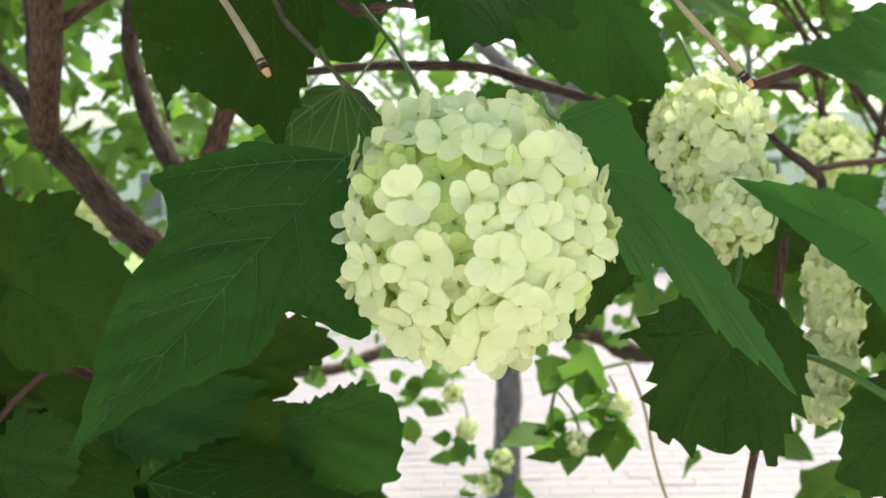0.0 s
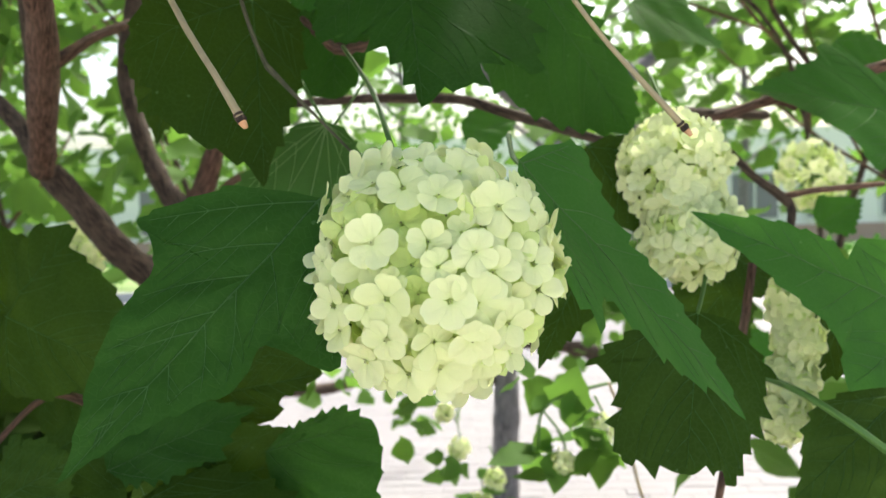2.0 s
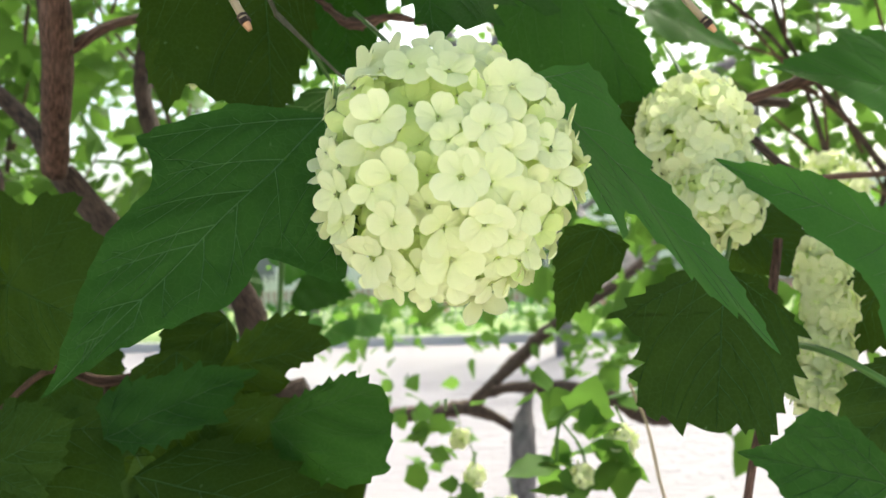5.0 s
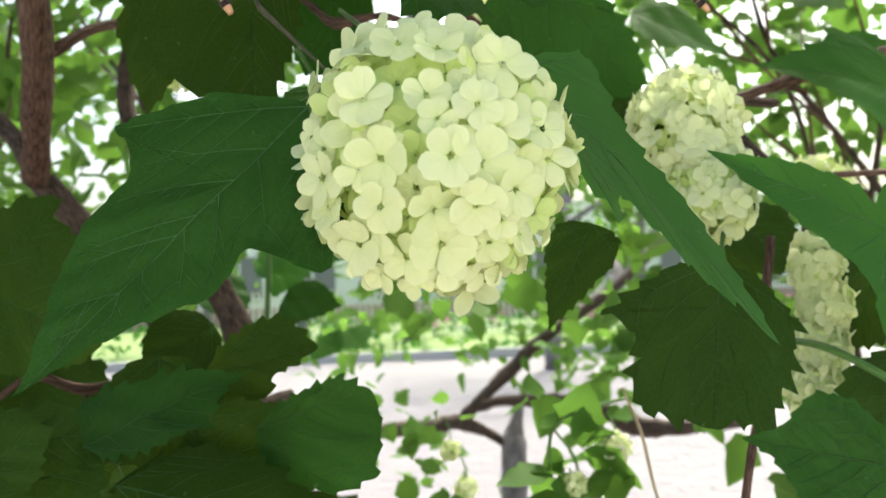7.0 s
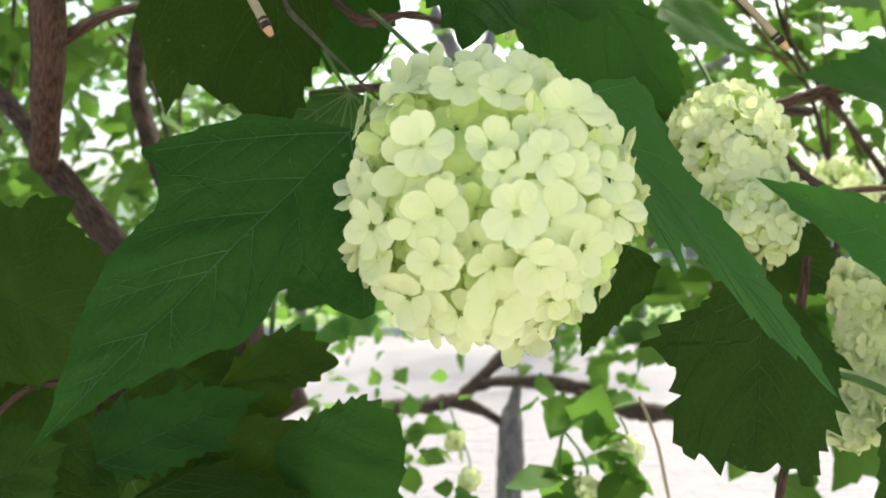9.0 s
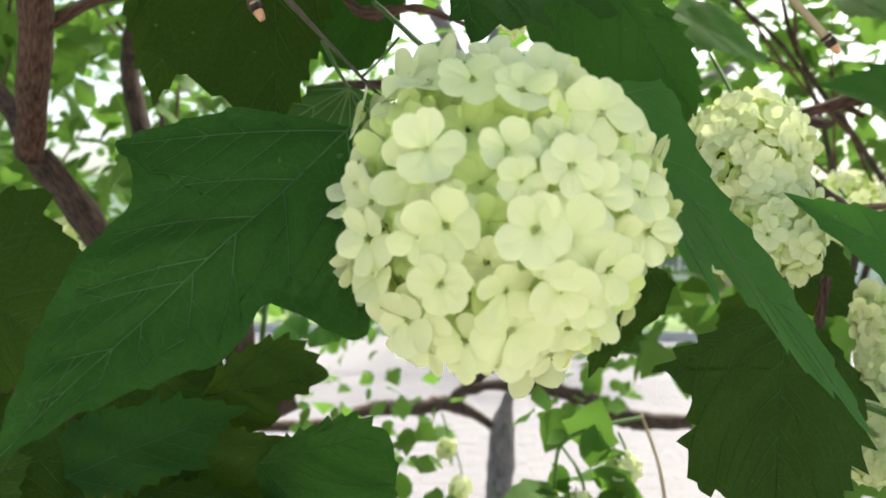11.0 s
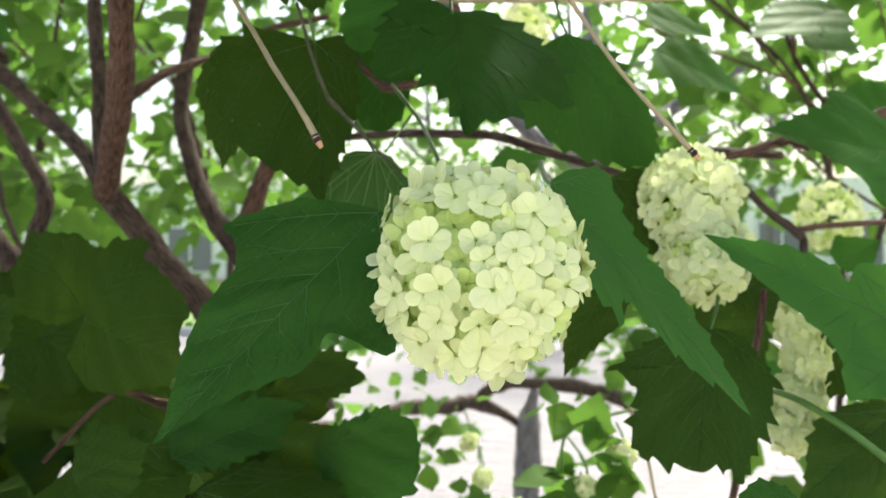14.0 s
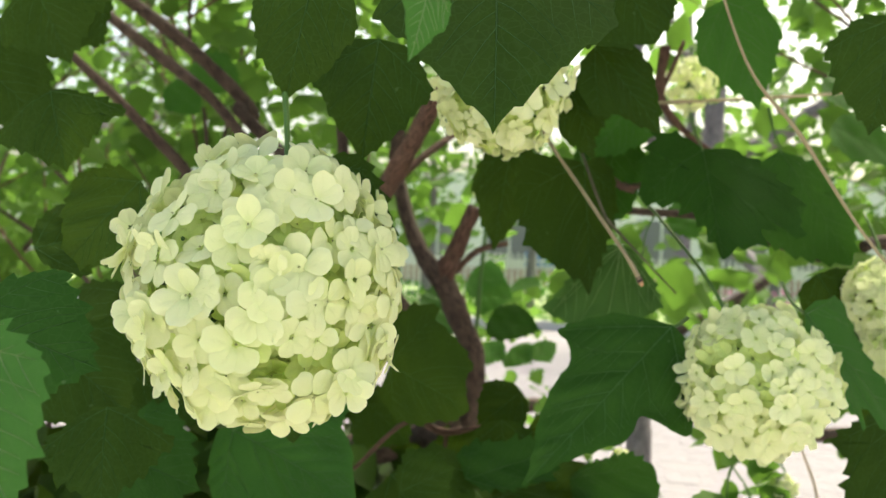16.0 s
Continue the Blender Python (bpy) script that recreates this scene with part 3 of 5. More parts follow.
leaf((-0.0772, 0.3423, 1.5112), (-0.0669, 0.3190, 1.4254), (0.511, -0.812, 0.282), shrub, left=[(-0.061, 0.162), (0.059, 0.252), (0.271, 0.259), (0.524, 0.206), (0.63, 0.15), (0.813, 0.085)], right=[(-0.004, -0.342), (0.122, -0.556), (0.344, -0.593), (0.535, -0.528), (0.706, -0.502), (0.813, -0.332), (0.865, -0.215), (0.899, -0.094)], stalk=(-0.0857, 0.3574, 1.5496), depth=0.05, teeth=12, droop=0.06, curl=0.15, seed=6)
leaf((-0.0808, 0.3453, 1.5641), (-0.0761, 0.3344, 1.5244), (0.22, -0.97, 0.13), shrub, lobe=(0.5, 0.5), sinus=(0.64, 0.36), belly=(0.75, 0.3), depth=0.05, seed=7)
leaf((-0.0359, 0.4318, 1.5732), (-0.0723, 0.4054, 1.5222), (0.12, -0.91, 0.40), shrub, lobe=(0.45, 0.4), sinus=(0.6, 0.3), belly=(0.75, 0.25), depth=0.04, mat=leaf_fresh, seed=8)
leaf((-0.1300, 0.3986, 1.5306), (-0.1405, 0.3743, 1.4506), (-0.17, -0.98, 0.13), shrub, lobe=(0.45, 0.3), sinus=(0.6, 0.2), belly=(0.7, 0.18), shoulder=(0.08, 0.22), depth=0.03, seed=9)
leaf((-0.0490, 0.3701, 1.4569), (-0.0591, 0.3364, 1.3928), (0.235, -0.875, 0.423), shrub, left=[(0.025, 0.123), (0.266, 0.337), (0.503, 0.496), (0.651, 0.34), (0.815, 0.216)], right=[(0.071, -0.18), (0.391, -0.353), (0.652, -0.505), (0.835, -0.592), (0.895, -0.409), (0.934, -0.255)], stalk=(-0.0630, 0.3788, 1.4791), depth=0.03, mat=leaf_under, fine=True, droop=0.05, label='pale underside of a veined leaf', seed=10)
leaf((0.1185, 0.3205, 1.3642), (0.1026, 0.2822, 1.3057), (0.249, -0.840, 0.482), shrub, left=[(0.001, 0.244), (0.233, 0.471), (0.562, 0.436), (0.753, 0.349), (0.997, 0.295), (0.916, 0.164)], right=[(0.134, -0.304), (0.388, -0.529), (0.543, -0.632), (0.616, -0.47), (0.769, -0.42), (0.852, -0.485), (1.056, -0.398), (1.011, -0.231)], stalk=(0.1308, 0.3465, 1.3791), depth=0.075, teeth=13, curl=0.15, droop=0.04, seed=11)
leaf((0.0713, 0.3369, 1.3835), (0.0480, 0.3233, 1.3405), (-0.47, -0.88, 0.07), shrub, lobe=(0.4, 0.3), sinus=(0.5, 0.22), belly=(0.6, 0.2), depth=0.03, seed=12)
leaf((-0.1356, 0.3264, 1.2807), (-0.0255, 0.2881, 1.2724), (-0.147, -0.594, 0.791), shrub, left=[(0.076, 0.129), (0.258, 0.23), (0.503, 0.211), (0.738, 0.135)], right=[(0.143, -0.126), (0.441, -0.236), (0.685, -0.26), (0.867, -0.141)], depth=0.05, seed=13)
leaf((-0.1987, 0.3314, 1.2945), (-0.1382, 0.2970, 1.2539), (0.12, -0.87, 0.48), shrub, lobe=(0.5, 0.62), sinus=(0.62, 0.4), belly=(0.7, 0.34), shoulder=(0.05, 0.45), depth=0.05, seed=14)
leaf((-0.2073, 0.3543, 1.3656), (-0.1487, 0.3392, 1.3408), (-0.150, -0.961, 0.231), shrub, left=[(-0.151, 0.354), (-0.126, 0.693), (0.182, 0.824), (0.162, 0.667), (0.527, 0.583), (0.807, 0.449), (0.832, 0.215)], right=[(0.04, -0.348), (0.338, -0.487), (0.611, -0.411), (0.78, -0.249), (0.904, -0.195)], depth=0.03, teeth=12, seed=15)
leaf((-0.2108, 0.3627, 1.3672), (-0.2435, 0.3605, 1.4155), (0.03, -0.91, 0.40), shrub, lobe=(0.4, 0.5), sinus=(0.55, 0.4), belly=(0.7, 0.36), depth=0.03, seed=16)
leaf((-0.2518, 0.3978, 1.3610), (-0.3082, 0.3716, 1.3856), (0.12, -0.87, 0.48), shrub, lobe=(0.4, 0.36), sinus=(0.55, 0.28), belly=(0.7, 0.24), depth=0.03, seed=17)
leaf((-0.2633, 0.2188, 1.3468), (-0.1933, 0.2334, 1.3090), (0.424, -0.761, 0.492), shrub, left=[(-0.04, 0.101), (0.025, 0.28), (0.225, 0.505), (0.428, 0.592), (0.5, 0.519), (0.655, 0.595), (0.636, 0.464), (0.64, 0.391), (0.789, 0.297), (0.904, 0.127)], right=[(-0.076, -0.048), (-0.025, -0.229), (0.097, -0.42), (0.25, -0.51), (0.388, -0.496), (0.472, -0.363), (0.457, -0.286), (0.593, -0.277), (0.745, -0.261), (0.825, -0.144)], depth=0.02, teeth=14, droop=0.04, curl=0.1, mat=leaf_fresh, fine=True, label='fresh green lobed leaf with toothed edge', seed=18)
leaf((-0.1745, 0.3841, 1.2757), (-0.1301, 0.3909, 1.3153), (0.12, -0.91, 0.40), shrub, lobe=(0.42, 0.5), sinus=(0.52, 0.36), belly=(0.66, 0.3), depth=0.05, seed=19)
leaf((-0.1110, 0.3689, 1.3206), (-0.0553, 0.3507, 1.3347), (-0.361, -0.890, 0.279), shrub, left=[(0.19, 0.204), (0.429, 0.324), (0.711, 0.337), (0.887, 0.184)], right=[(0.101, -0.206), (0.372, -0.343), (0.596, -0.29), (0.667, -0.12), (0.83, -0.104)], depth=0.06, teeth=9, seed=20)
leaf((-0.1458, 0.3221, 1.2982), (-0.0792, 0.3100, 1.3312), (-0.381, -0.790, 0.480), shrub, left=[(-0.033, 0.254), (0.148, 0.307), (0.446, 0.227), (0.734, 0.169)], right=[(0.161, -0.155), (0.441, -0.237), (0.72, -0.236), (0.852, -0.139), (0.885, -0.048)], depth=0.06, teeth=11, mat=leaf_mid, seed=21)
leaf((-0.0783, 0.3385, 1.3004), (-0.0270, 0.3253, 1.3176), (-0.301, -0.936, 0.182), shrub, left=[(0.199, 0.117), (0.46, 0.167), (0.788, 0.183)], right=[(-0.005, -0.236), (0.157, -0.461), (0.531, -0.66), (0.851, -0.621), (0.989, -0.385), (1.024, -0.19)], depth=0.05, teeth=10, mat=leaf_mid, droop=0.05, seed=22)
leaf((-0.1866, 0.3062, 1.2909), (-0.1512, 0.3060, 1.3107), (0.03, -0.94, 0.35), shrub, lobe=(0.42, 0.6), sinus=(0.52, 0.45), belly=(0.66, 0.4), depth=0.055, seed=23)
leaf((-0.1439, 0.3465, 1.2855), (-0.0734, 0.3379, 1.2870), (-0.087, -0.581, 0.810), shrub, left=[(0.082, 0.206), (0.312, 0.266), (0.574, 0.227), (0.808, 0.124)], right=[(0.051, -0.215), (0.403, -0.413), (0.776, -0.409), (0.904, -0.21)], depth=0.04, teeth=10, seed=24)
leaf((0.1012, 0.1630, 1.3202), (0.0705, 0.1664, 1.3265), (-0.083, -0.988, 0.130), shrub, left=[(0.098, 0.232), (0.258, 0.415), (0.494, 0.431), (0.63, 0.275), (0.805, 0.074)], right=[(0.044, -0.177), (0.138, -0.238), (0.331, -0.376), (0.579, -0.403), (0.661, -0.302), (0.765, -0.123)], depth=0.025, teeth=12, mat=leaf_mid, droop=0.04, seed=25)
leaf((0.2107, 0.3302, 1.3221), (0.1564, 0.3024, 1.2874), (0.210, -0.897, 0.390), shrub, left=[(0.135, 0.253), (0.476, 0.415), (0.791, 0.329), (0.943, 0.167)], right=[(0.04, -0.121), (0.265, -0.245), (0.523, -0.307), (0.719, -0.24), (0.86, -0.096)], depth=0.04, teeth=10, seed=26)
leaf((0.0825, 0.3812, 1.4421), (0.1082, 0.3625, 1.3954), (-0.25, -0.96, 0.13), shrub, lobe=(0.42, 0.4), sinus=(0.55, 0.3), belly=(0.68, 0.26), depth=0.035, seed=27)
leaf((0.1597, 0.4292, 1.3909), (0.1979, 0.4126, 1.3595), (0.12, -0.94, 0.32), shrub, lobe=(0.42, 0.5), sinus=(0.55, 0.4), belly=(0.68, 0.34), depth=0.035, seed=28)
leaf((0.2926, 0.4665, 1.4606), (0.1900, 0.4355, 1.4840), (0.04, -0.78, 0.62), shrub, lobe=(0.4, 0.5), sinus=(0.5, 0.3), belly=(0.6, 0.24), depth=0.03, mat=leaf_fresh, seed=29)
leaf((0.3426, 0.6745, 1.6244), (0.2516, 0.6519, 1.5991), (0.03, -0.63, 0.78), shrub, lobe=(0.4, 0.5), sinus=(0.5, 0.36), belly=(0.6, 0.3), depth=0.05, mat=leaf_fresh, seed=30)
leaf((0.3201, 0.6941, 1.6101), (0.3573, 0.6560, 1.5800), (0.04, -0.72, 0.69), shrub, lobe=(0.4, 0.45), sinus=(0.5, 0.36), belly=(0.6, 0.3), depth=0.05, mat=leaf_fresh, seed=31)
leaf((0.1720, 0.6693, 1.5884), (0.2547, 0.6531, 1.5465), (0.04, -0.72, 0.69), shrub, lobe=(0.4, 0.4), sinus=(0.5, 0.3), belly=(0.6, 0.26), depth=0.05, mat=leaf_fresh, seed=32)
leaf((0.1735, 0.7184, 1.6380), (0.2449, 0.7213, 1.6192), (0.04, -0.72, 0.69), shrub, lobe=(0.4, 0.4), sinus=(0.5, 0.3), belly=(0.6, 0.26), depth=0.05, mat=leaf_fresh, seed=33)
leaf((0.3121, 0.5953, 1.5344), (0.3633, 0.5782, 1.4849), (0.04, -0.80, 0.60), shrub, lobe=(0.4, 0.5), sinus=(0.5, 0.36), belly=(0.6, 0.3), depth=0.05, mat=leaf_fresh, seed=34)
leaf((0.0229, 0.7664, 1.4858), (0.0821, 0.7681, 1.5054), (0.04, -0.84, 0.54), shrub, lobe=(0.4, 0.5), sinus=(0.5, 0.36), belly=(0.6, 0.3), depth=0.05, mat=leaf_fresh, seed=35)
leaf((0.3625, 0.7304, 1.3866), (0.4071, 0.7314, 1.4135), (0.04, -0.84, 0.54), shrub, lobe=(0.4, 0.5), sinus=(0.5, 0.36), belly=(0.6, 0.3), depth=0.05, mat=leaf_fresh, seed=36)
leaf((-0.1056, 0.0611, 1.5470), (-0.0993, 0.0209, 1.4882), (0.17, -0.95, 0.26), shrub, lobe=(0.45, 0.5), sinus=(0.58, 0.36), belly=(0.7, 0.26), shoulder=(0.05, 0.4), depth=0.02, label='broad dark green leaf hanging before a flower', seed=37)
leaf((-0.1680, 0.0700, 1.5467), (-0.1776, 0.0678, 1.5004), (0.17, -0.96, 0.22), shrub, lobe=(0.42, 0.4), sinus=(0.55, 0.32), belly=(0.68, 0.28), depth=0.03, seed=38)
leaf((-0.1653, 0.1416, 1.5408), (-0.1649, 0.1208, 1.4874), (0.27, -0.94, 0.22), shrub, lobe=(0.42, 0.45), sinus=(0.55, 0.34), belly=(0.68, 0.28), depth=0.03, seed=39)
leaf((-0.0735, 0.2535, 1.5652), (-0.0336, 0.2479, 1.5205), (0.389, -0.805, 0.447), shrub, left=[(0.046, 0.378), (0.413, 0.411), (0.717, 0.208)], right=[(0.069, -0.266), (0.279, -0.494), (0.573, -0.542), (0.67, -0.306), (0.83, -0.191)], depth=0.03, teeth=9, seed=40)
leaf((-0.0878, 0.2661, 1.5496), (-0.0693, 0.2573, 1.5052), (0.314, -0.898, 0.307), shrub, left=[(0.132, 0.248), (0.489, 0.272), (0.724, 0.111)], right=[(0.084, -0.229), (0.399, -0.348), (0.677, -0.326), (0.823, -0.157)], depth=0.05, teeth=9, seed=110)
leaf((-0.0572, 0.4517, 1.5526), (-0.0522, 0.4179, 1.4763), (-0.101, -0.912, 0.397), shrub, left=[(0.093, 0.224), (0.401, 0.311), (0.693, 0.238), (0.884, 0.16), (0.982, 0.078)], right=[(0.015, -0.188), (0.281, -0.357), (0.576, -0.309), (0.817, -0.247), (0.962, -0.182)], stalk=(-0.0581, 0.4727, 1.5728), depth=0.03, teeth=9, droop=0.04, mat=leaf_mid, seed=112)
leaf((-0.1159, 0.3467, 1.2835), (-0.0594, 0.3324, 1.2977), (-0.283, -0.942, 0.179), shrub, left=[(0.141, 0.298), (0.494, 0.395), (0.805, 0.298), (0.96, 0.145)], right=[(0.204, -0.237), (0.555, -0.358), (0.891, -0.229)], depth=0.04, teeth=10, seed=113)
leaf((-0.1887, 0.1248, 1.4423), (-0.1841, 0.1043, 1.3746), (0.170, -0.940, 0.296), shrub, left=[(0.088, 0.168), (0.286, 0.286), (0.532, 0.256), (0.716, 0.181), (0.843, 0.113), (0.956, 0.045)], right=[(0.141, -0.17), (0.362, -0.324), (0.657, -0.256), (0.813, -0.153), (0.941, -0.064)], depth=0.03, teeth=10, droop=0.05, seed=114)
leaf((-0.0668, 0.2415, 1.6082), (-0.0409, 0.2355, 1.5642), (0.209, -0.945, 0.251), shrub, left=[(0.232, 0.346), (0.698, 0.415), (0.896, 0.23)], right=[(0.051, -0.366), (0.319, -0.713), (0.671, -0.708), (0.847, -0.478), (0.917, -0.253)], depth=0.05, teeth=9, seed=111)
leaf((0.0588, 0.1994, 1.5634), (0.0485, 0.1862, 1.5095), (0.17, -0.96, 0.22), shrub, lobe=(0.42, 0.5), sinus=(0.55, 0.4), belly=(0.68, 0.34), depth=0.05, seed=41)
leaf((0.0034, 0.3122, 1.6082), (0.0301, 0.3157, 1.5420), (0.17, -0.96, 0.22), shrub, lobe=(0.42, 0.4), sinus=(0.55, 0.3), belly=(0.68, 0.24), depth=0.03, mat=leaf_fresh, seed=42)
leaf((-0.3169, 0.1343, 1.5174), (-0.3037, 0.1262, 1.4807), (0.17, -0.96, 0.22), shrub, lobe=(0.42, 0.8), sinus=(0.55, 0.55), belly=(0.68, 0.4), depth=0.055, seed=43)
leaf((-0.3621, 0.1777, 1.5818), (-0.3431, 0.1807, 1.5413), (0.17, -0.96, 0.22), shrub, lobe=(0.42, 0.8), sinus=(0.55, 0.55), belly=(0.68, 0.4), depth=0.055, seed=44)
leaf((-0.1094, -0.0213, 1.5099), (-0.1095, -0.0317, 1.4905), (0.82, -0.47, 0.33), shrub, lobe=(0.42, 0.3), sinus=(0.55, 0.2), belly=(0.68, 0.16), depth=0.01, mat=leaf_lit, seed=45)
leaf((-0.6430, 0.8578, 1.7011), (-0.5710, 0.8702, 1.6690), (0.16, -0.91, 0.39), shrub, lobe=(0.42, 0.5), sinus=(0.55, 0.4), belly=(0.68, 0.34), depth=0.05, mat=leaf_fresh, seed=46)
leaf((-0.7299, 0.9435, 1.6877), (-0.6773, 0.9521, 1.6438), (0.16, -0.91, 0.39), shrub, lobe=(0.42, 0.5), sinus=(0.55, 0.4), belly=(0.68, 0.34), depth=0.05, mat=leaf_fresh, seed=47)
leaf((-0.2012, -0.0482, 1.4310), (-0.1708, -0.0631, 1.4055), (0.35, -0.89, 0.30), shrub, lobe=(0.42, 0.4), sinus=(0.55, 0.34), belly=(0.68, 0.28), depth=0.05, mat=leaf_lit, label='bright green toothed leaf close by', seed=48)
leaf((-0.2489, 0.0136, 1.4286), (-0.2055, 0.0111, 1.4172), (0.16, -0.91, 0.39), shrub, lobe=(0.42, 0.5), sinus=(0.55, 0.4), belly=(0.68, 0.34), depth=0.05, mat=leaf_mid, seed=49)
leaf((-0.2805, 0.1506, 1.4782), (-0.3181, 0.1434, 1.4371), (0.17, -0.94, 0.31), shrub, lobe=(0.42, 0.5), sinus=(0.55, 0.4), belly=(0.68, 0.34), depth=0.05, seed=50)
leaf((-0.3288, 0.1416, 1.4447), (-0.2992, 0.1674, 1.4568), (0.17, -0.94, 0.31), shrub, lobe=(0.42, 0.5), sinus=(0.55, 0.4), belly=(0.68, 0.34), depth=0.05, seed=51)
leaf((-0.2801, 0.1293, 1.3764), (-0.2711, 0.1102, 1.3384), (0.17, -0.92, 0.35), shrub, lobe=(0.42, 0.7), sinus=(0.55, 0.5), belly=(0.68, 0.44), depth=0.05, seed=52)
leaf((-0.1795, 0.1054, 1.4826), (-0.1415, 0.0979, 1.4365), (0.25, -0.94, 0.23), shrub, lobe=(0.42, 0.27), sinus=(0.55, 0.23), belly=(0.68, 0.19), depth=0.04, seed=53)
leaf((-0.1166, 0.4013, 1.3441), (-0.1462, 0.3773, 1.3207), (0.17, -0.92, 0.35), shrub, lobe=(0.42, 0.5), sinus=(0.55, 0.4), belly=(0.68, 0.34), depth=0.035, seed=54)
leaf((-0.1262, 0.3543, 1.3323), (-0.1198, 0.3340, 1.2782), (0.17, -0.92, 0.35), shrub, lobe=(0.42, 0.5), sinus=(0.55, 0.4), belly=(0.68, 0.34), depth=0.035, seed=55)

leaf((-0.2457, 0.9805, 1.3977), (-0.1850, 0.9407, 1.4064), (0.15, -0.83, 0.54), shrub, lobe=(0.42, 0.5), sinus=(0.55, 0.4), belly=(0.68, 0.34), depth=0.05, mat=leaf_lit, seed=56)
leaf((-0.2290, 0.9829, 1.3765), (-0.1737, 0.9419, 1.3756), (0.15, -0.87, 0.47), shrub, lobe=(0.42, 0.5), sinus=(0.55, 0.4), belly=(0.68, 0.34), depth=0.05, mat=leaf_lit, seed=57)
leaf((-0.1842, 1.0419, 1.3864), (-0.1373, 0.9997, 1.3991), (0.11, -0.63, 0.77), shrub, lobe=(0.42, 0.4), sinus=(0.55, 0.3), belly=(0.68, 0.26), depth=0.05, mat=leaf_lit, seed=58)
leaf((-0.2056, 0.9355, 1.3433), (-0.1289, 0.8981, 1.3402), (0.15, -0.83, 0.54), shrub, lobe=(0.42, 0.4), sinus=(0.55, 0.32), belly=(0.68, 0.26), depth=0.04, mat=leaf_mid, seed=59)
leaf((-0.2455, 0.9288, 1.3595), (-0.3010, 0.8682, 1.3561), (0.15, -0.87, 0.47), shrub, lobe=(0.42, 0.5), sinus=(0.55, 0.4), belly=(0.68, 0.34), depth=0.05, mat=leaf_mid, seed=60)
leaf((-0.2275, 1.0318, 1.2893), (-0.1871, 0.9879, 1.2790), (0.15, -0.87, 0.47), shrub, lobe=(0.42, 0.5), sinus=(0.55, 0.4), belly=(0.68, 0.34), depth=0.05, mat=leaf_lit, seed=61)
leaf((-0.1840, 1.0394, 1.2848), (-0.1454, 0.9952, 1.2773), (0.15, -0.87, 0.47), shrub, lobe=(0.42, 0.5), sinus=(0.55, 0.4), belly=(0.68, 0.34), depth=0.05, mat=leaf_lit, seed=62)
leaf((-0.1448, 1.0466, 1.2980), (-0.1162, 1.0004, 1.2789), (0.15, -0.87, 0.47), shrub, lobe=(0.42, 0.5), sinus=(0.55, 0.4), belly=(0.68, 0.34), depth=0.05, mat=leaf_lit, seed=63)
leaf((-0.3176, 0.1803, 1.3430), (-0.2569, 0.1689, 1.3300), (0.14, -0.90, 0.40), shrub, lobe=(0.42, 0.55), sinus=(0.55, 0.42), belly=(0.7, 0.34), depth=0.05, mat=leaf_mid, seed=64)
leaf((-0.3508, 0.2568, 1.3653), (-0.2964, 0.2543, 1.3422), (0.14, -0.90, 0.40), shrub, lobe=(0.42, 0.55), sinus=(0.55, 0.42), belly=(0.7, 0.34), depth=0.05, seed=65)
leaf((-0.2882, 0.2868, 1.3802), (-0.3249, 0.2704, 1.3510), (0.14, -0.90, 0.40), shrub, lobe=(0.42, 0.55), sinus=(0.55, 0.42), belly=(0.7, 0.34), depth=0.05, seed=66)
leaf((-0.2596, 0.3156, 1.3520), (-0.2210, 0.3123, 1.3803), (0.14, -0.90, 0.40), shrub, lobe=(0.42, 0.55), sinus=(0.55, 0.42), belly=(0.7, 0.34), depth=0.05, seed=67)
leaf((0.2077, 0.5235, 1.3585), (0.1557, 0.4988, 1.3091), (0.03, -0.93, 0.36), shrub, lobe=(0.42, 0.4), sinus=(0.55, 0.3), belly=(0.7, 0.26), depth=0.04, seed=68)
leaf((0.2156, 0.3737, 1.3647), (0.1856, 0.3598, 1.3200), (0.03, -0.93, 0.36), shrub, lobe=(0.42, 0.35), sinus=(0.55, 0.3), belly=(0.7, 0.26), depth=0.05, seed=69)
leaf((0.2344, 0.6201, 1.3000), (0.2725, 0.5982, 1.2626), (0.03, -0.90, 0.44), shrub, lobe=(0.42, 0.5), sinus=(0.55, 0.4), belly=(0.7, 0.3), depth=0.04, mat=leaf_fresh, seed=70)
# ---- branches and twigs of the shrub ----
tube('branch', [(-0.2059, 0.7960, 1.0795, 0.0182), (-0.2241, 0.7204, 1.2371, 0.0160), (-0.2372, 0.6762, 1.3083, 0.0139), (-0.2485, 0.6536, 1.3503, 0.0130), (-0.2759, 0.6287, 1.3906, 0.0120), (-0.3149, 0.6031, 1.4529, 0.0111)], bark_dark, shrub, 12, 6, 0.06, 71)
tube('branch', [(-0.3113, 0.5866, 1.4526, 0.0104), (-0.2727, 0.5200, 1.4809, 0.0094), (-0.2314, 0.4482, 1.5128, 0.0091), (-0.2008, 0.3857, 1.5357, 0.0070), (-0.1764, 0.3334, 1.5522, 0.0065), (-0.1495, 0.2703, 1.5675, 0.0056)], bark_red, shrub, 12, 6, 0.04, 72)
tube('branch', [(-0.3171, 0.6030, 1.4597, 0.0072), (-0.3298, 0.6140, 1.4998, 0.0068), (-0.3368, 0.6264, 1.5582, 0.0063), (-0.3471, 0.6389, 1.6300, 0.0065), (-0.3547, 0.6518, 1.7037, 0.0065)], bark_dark, shrub, 10, 6, 0.05, 73)
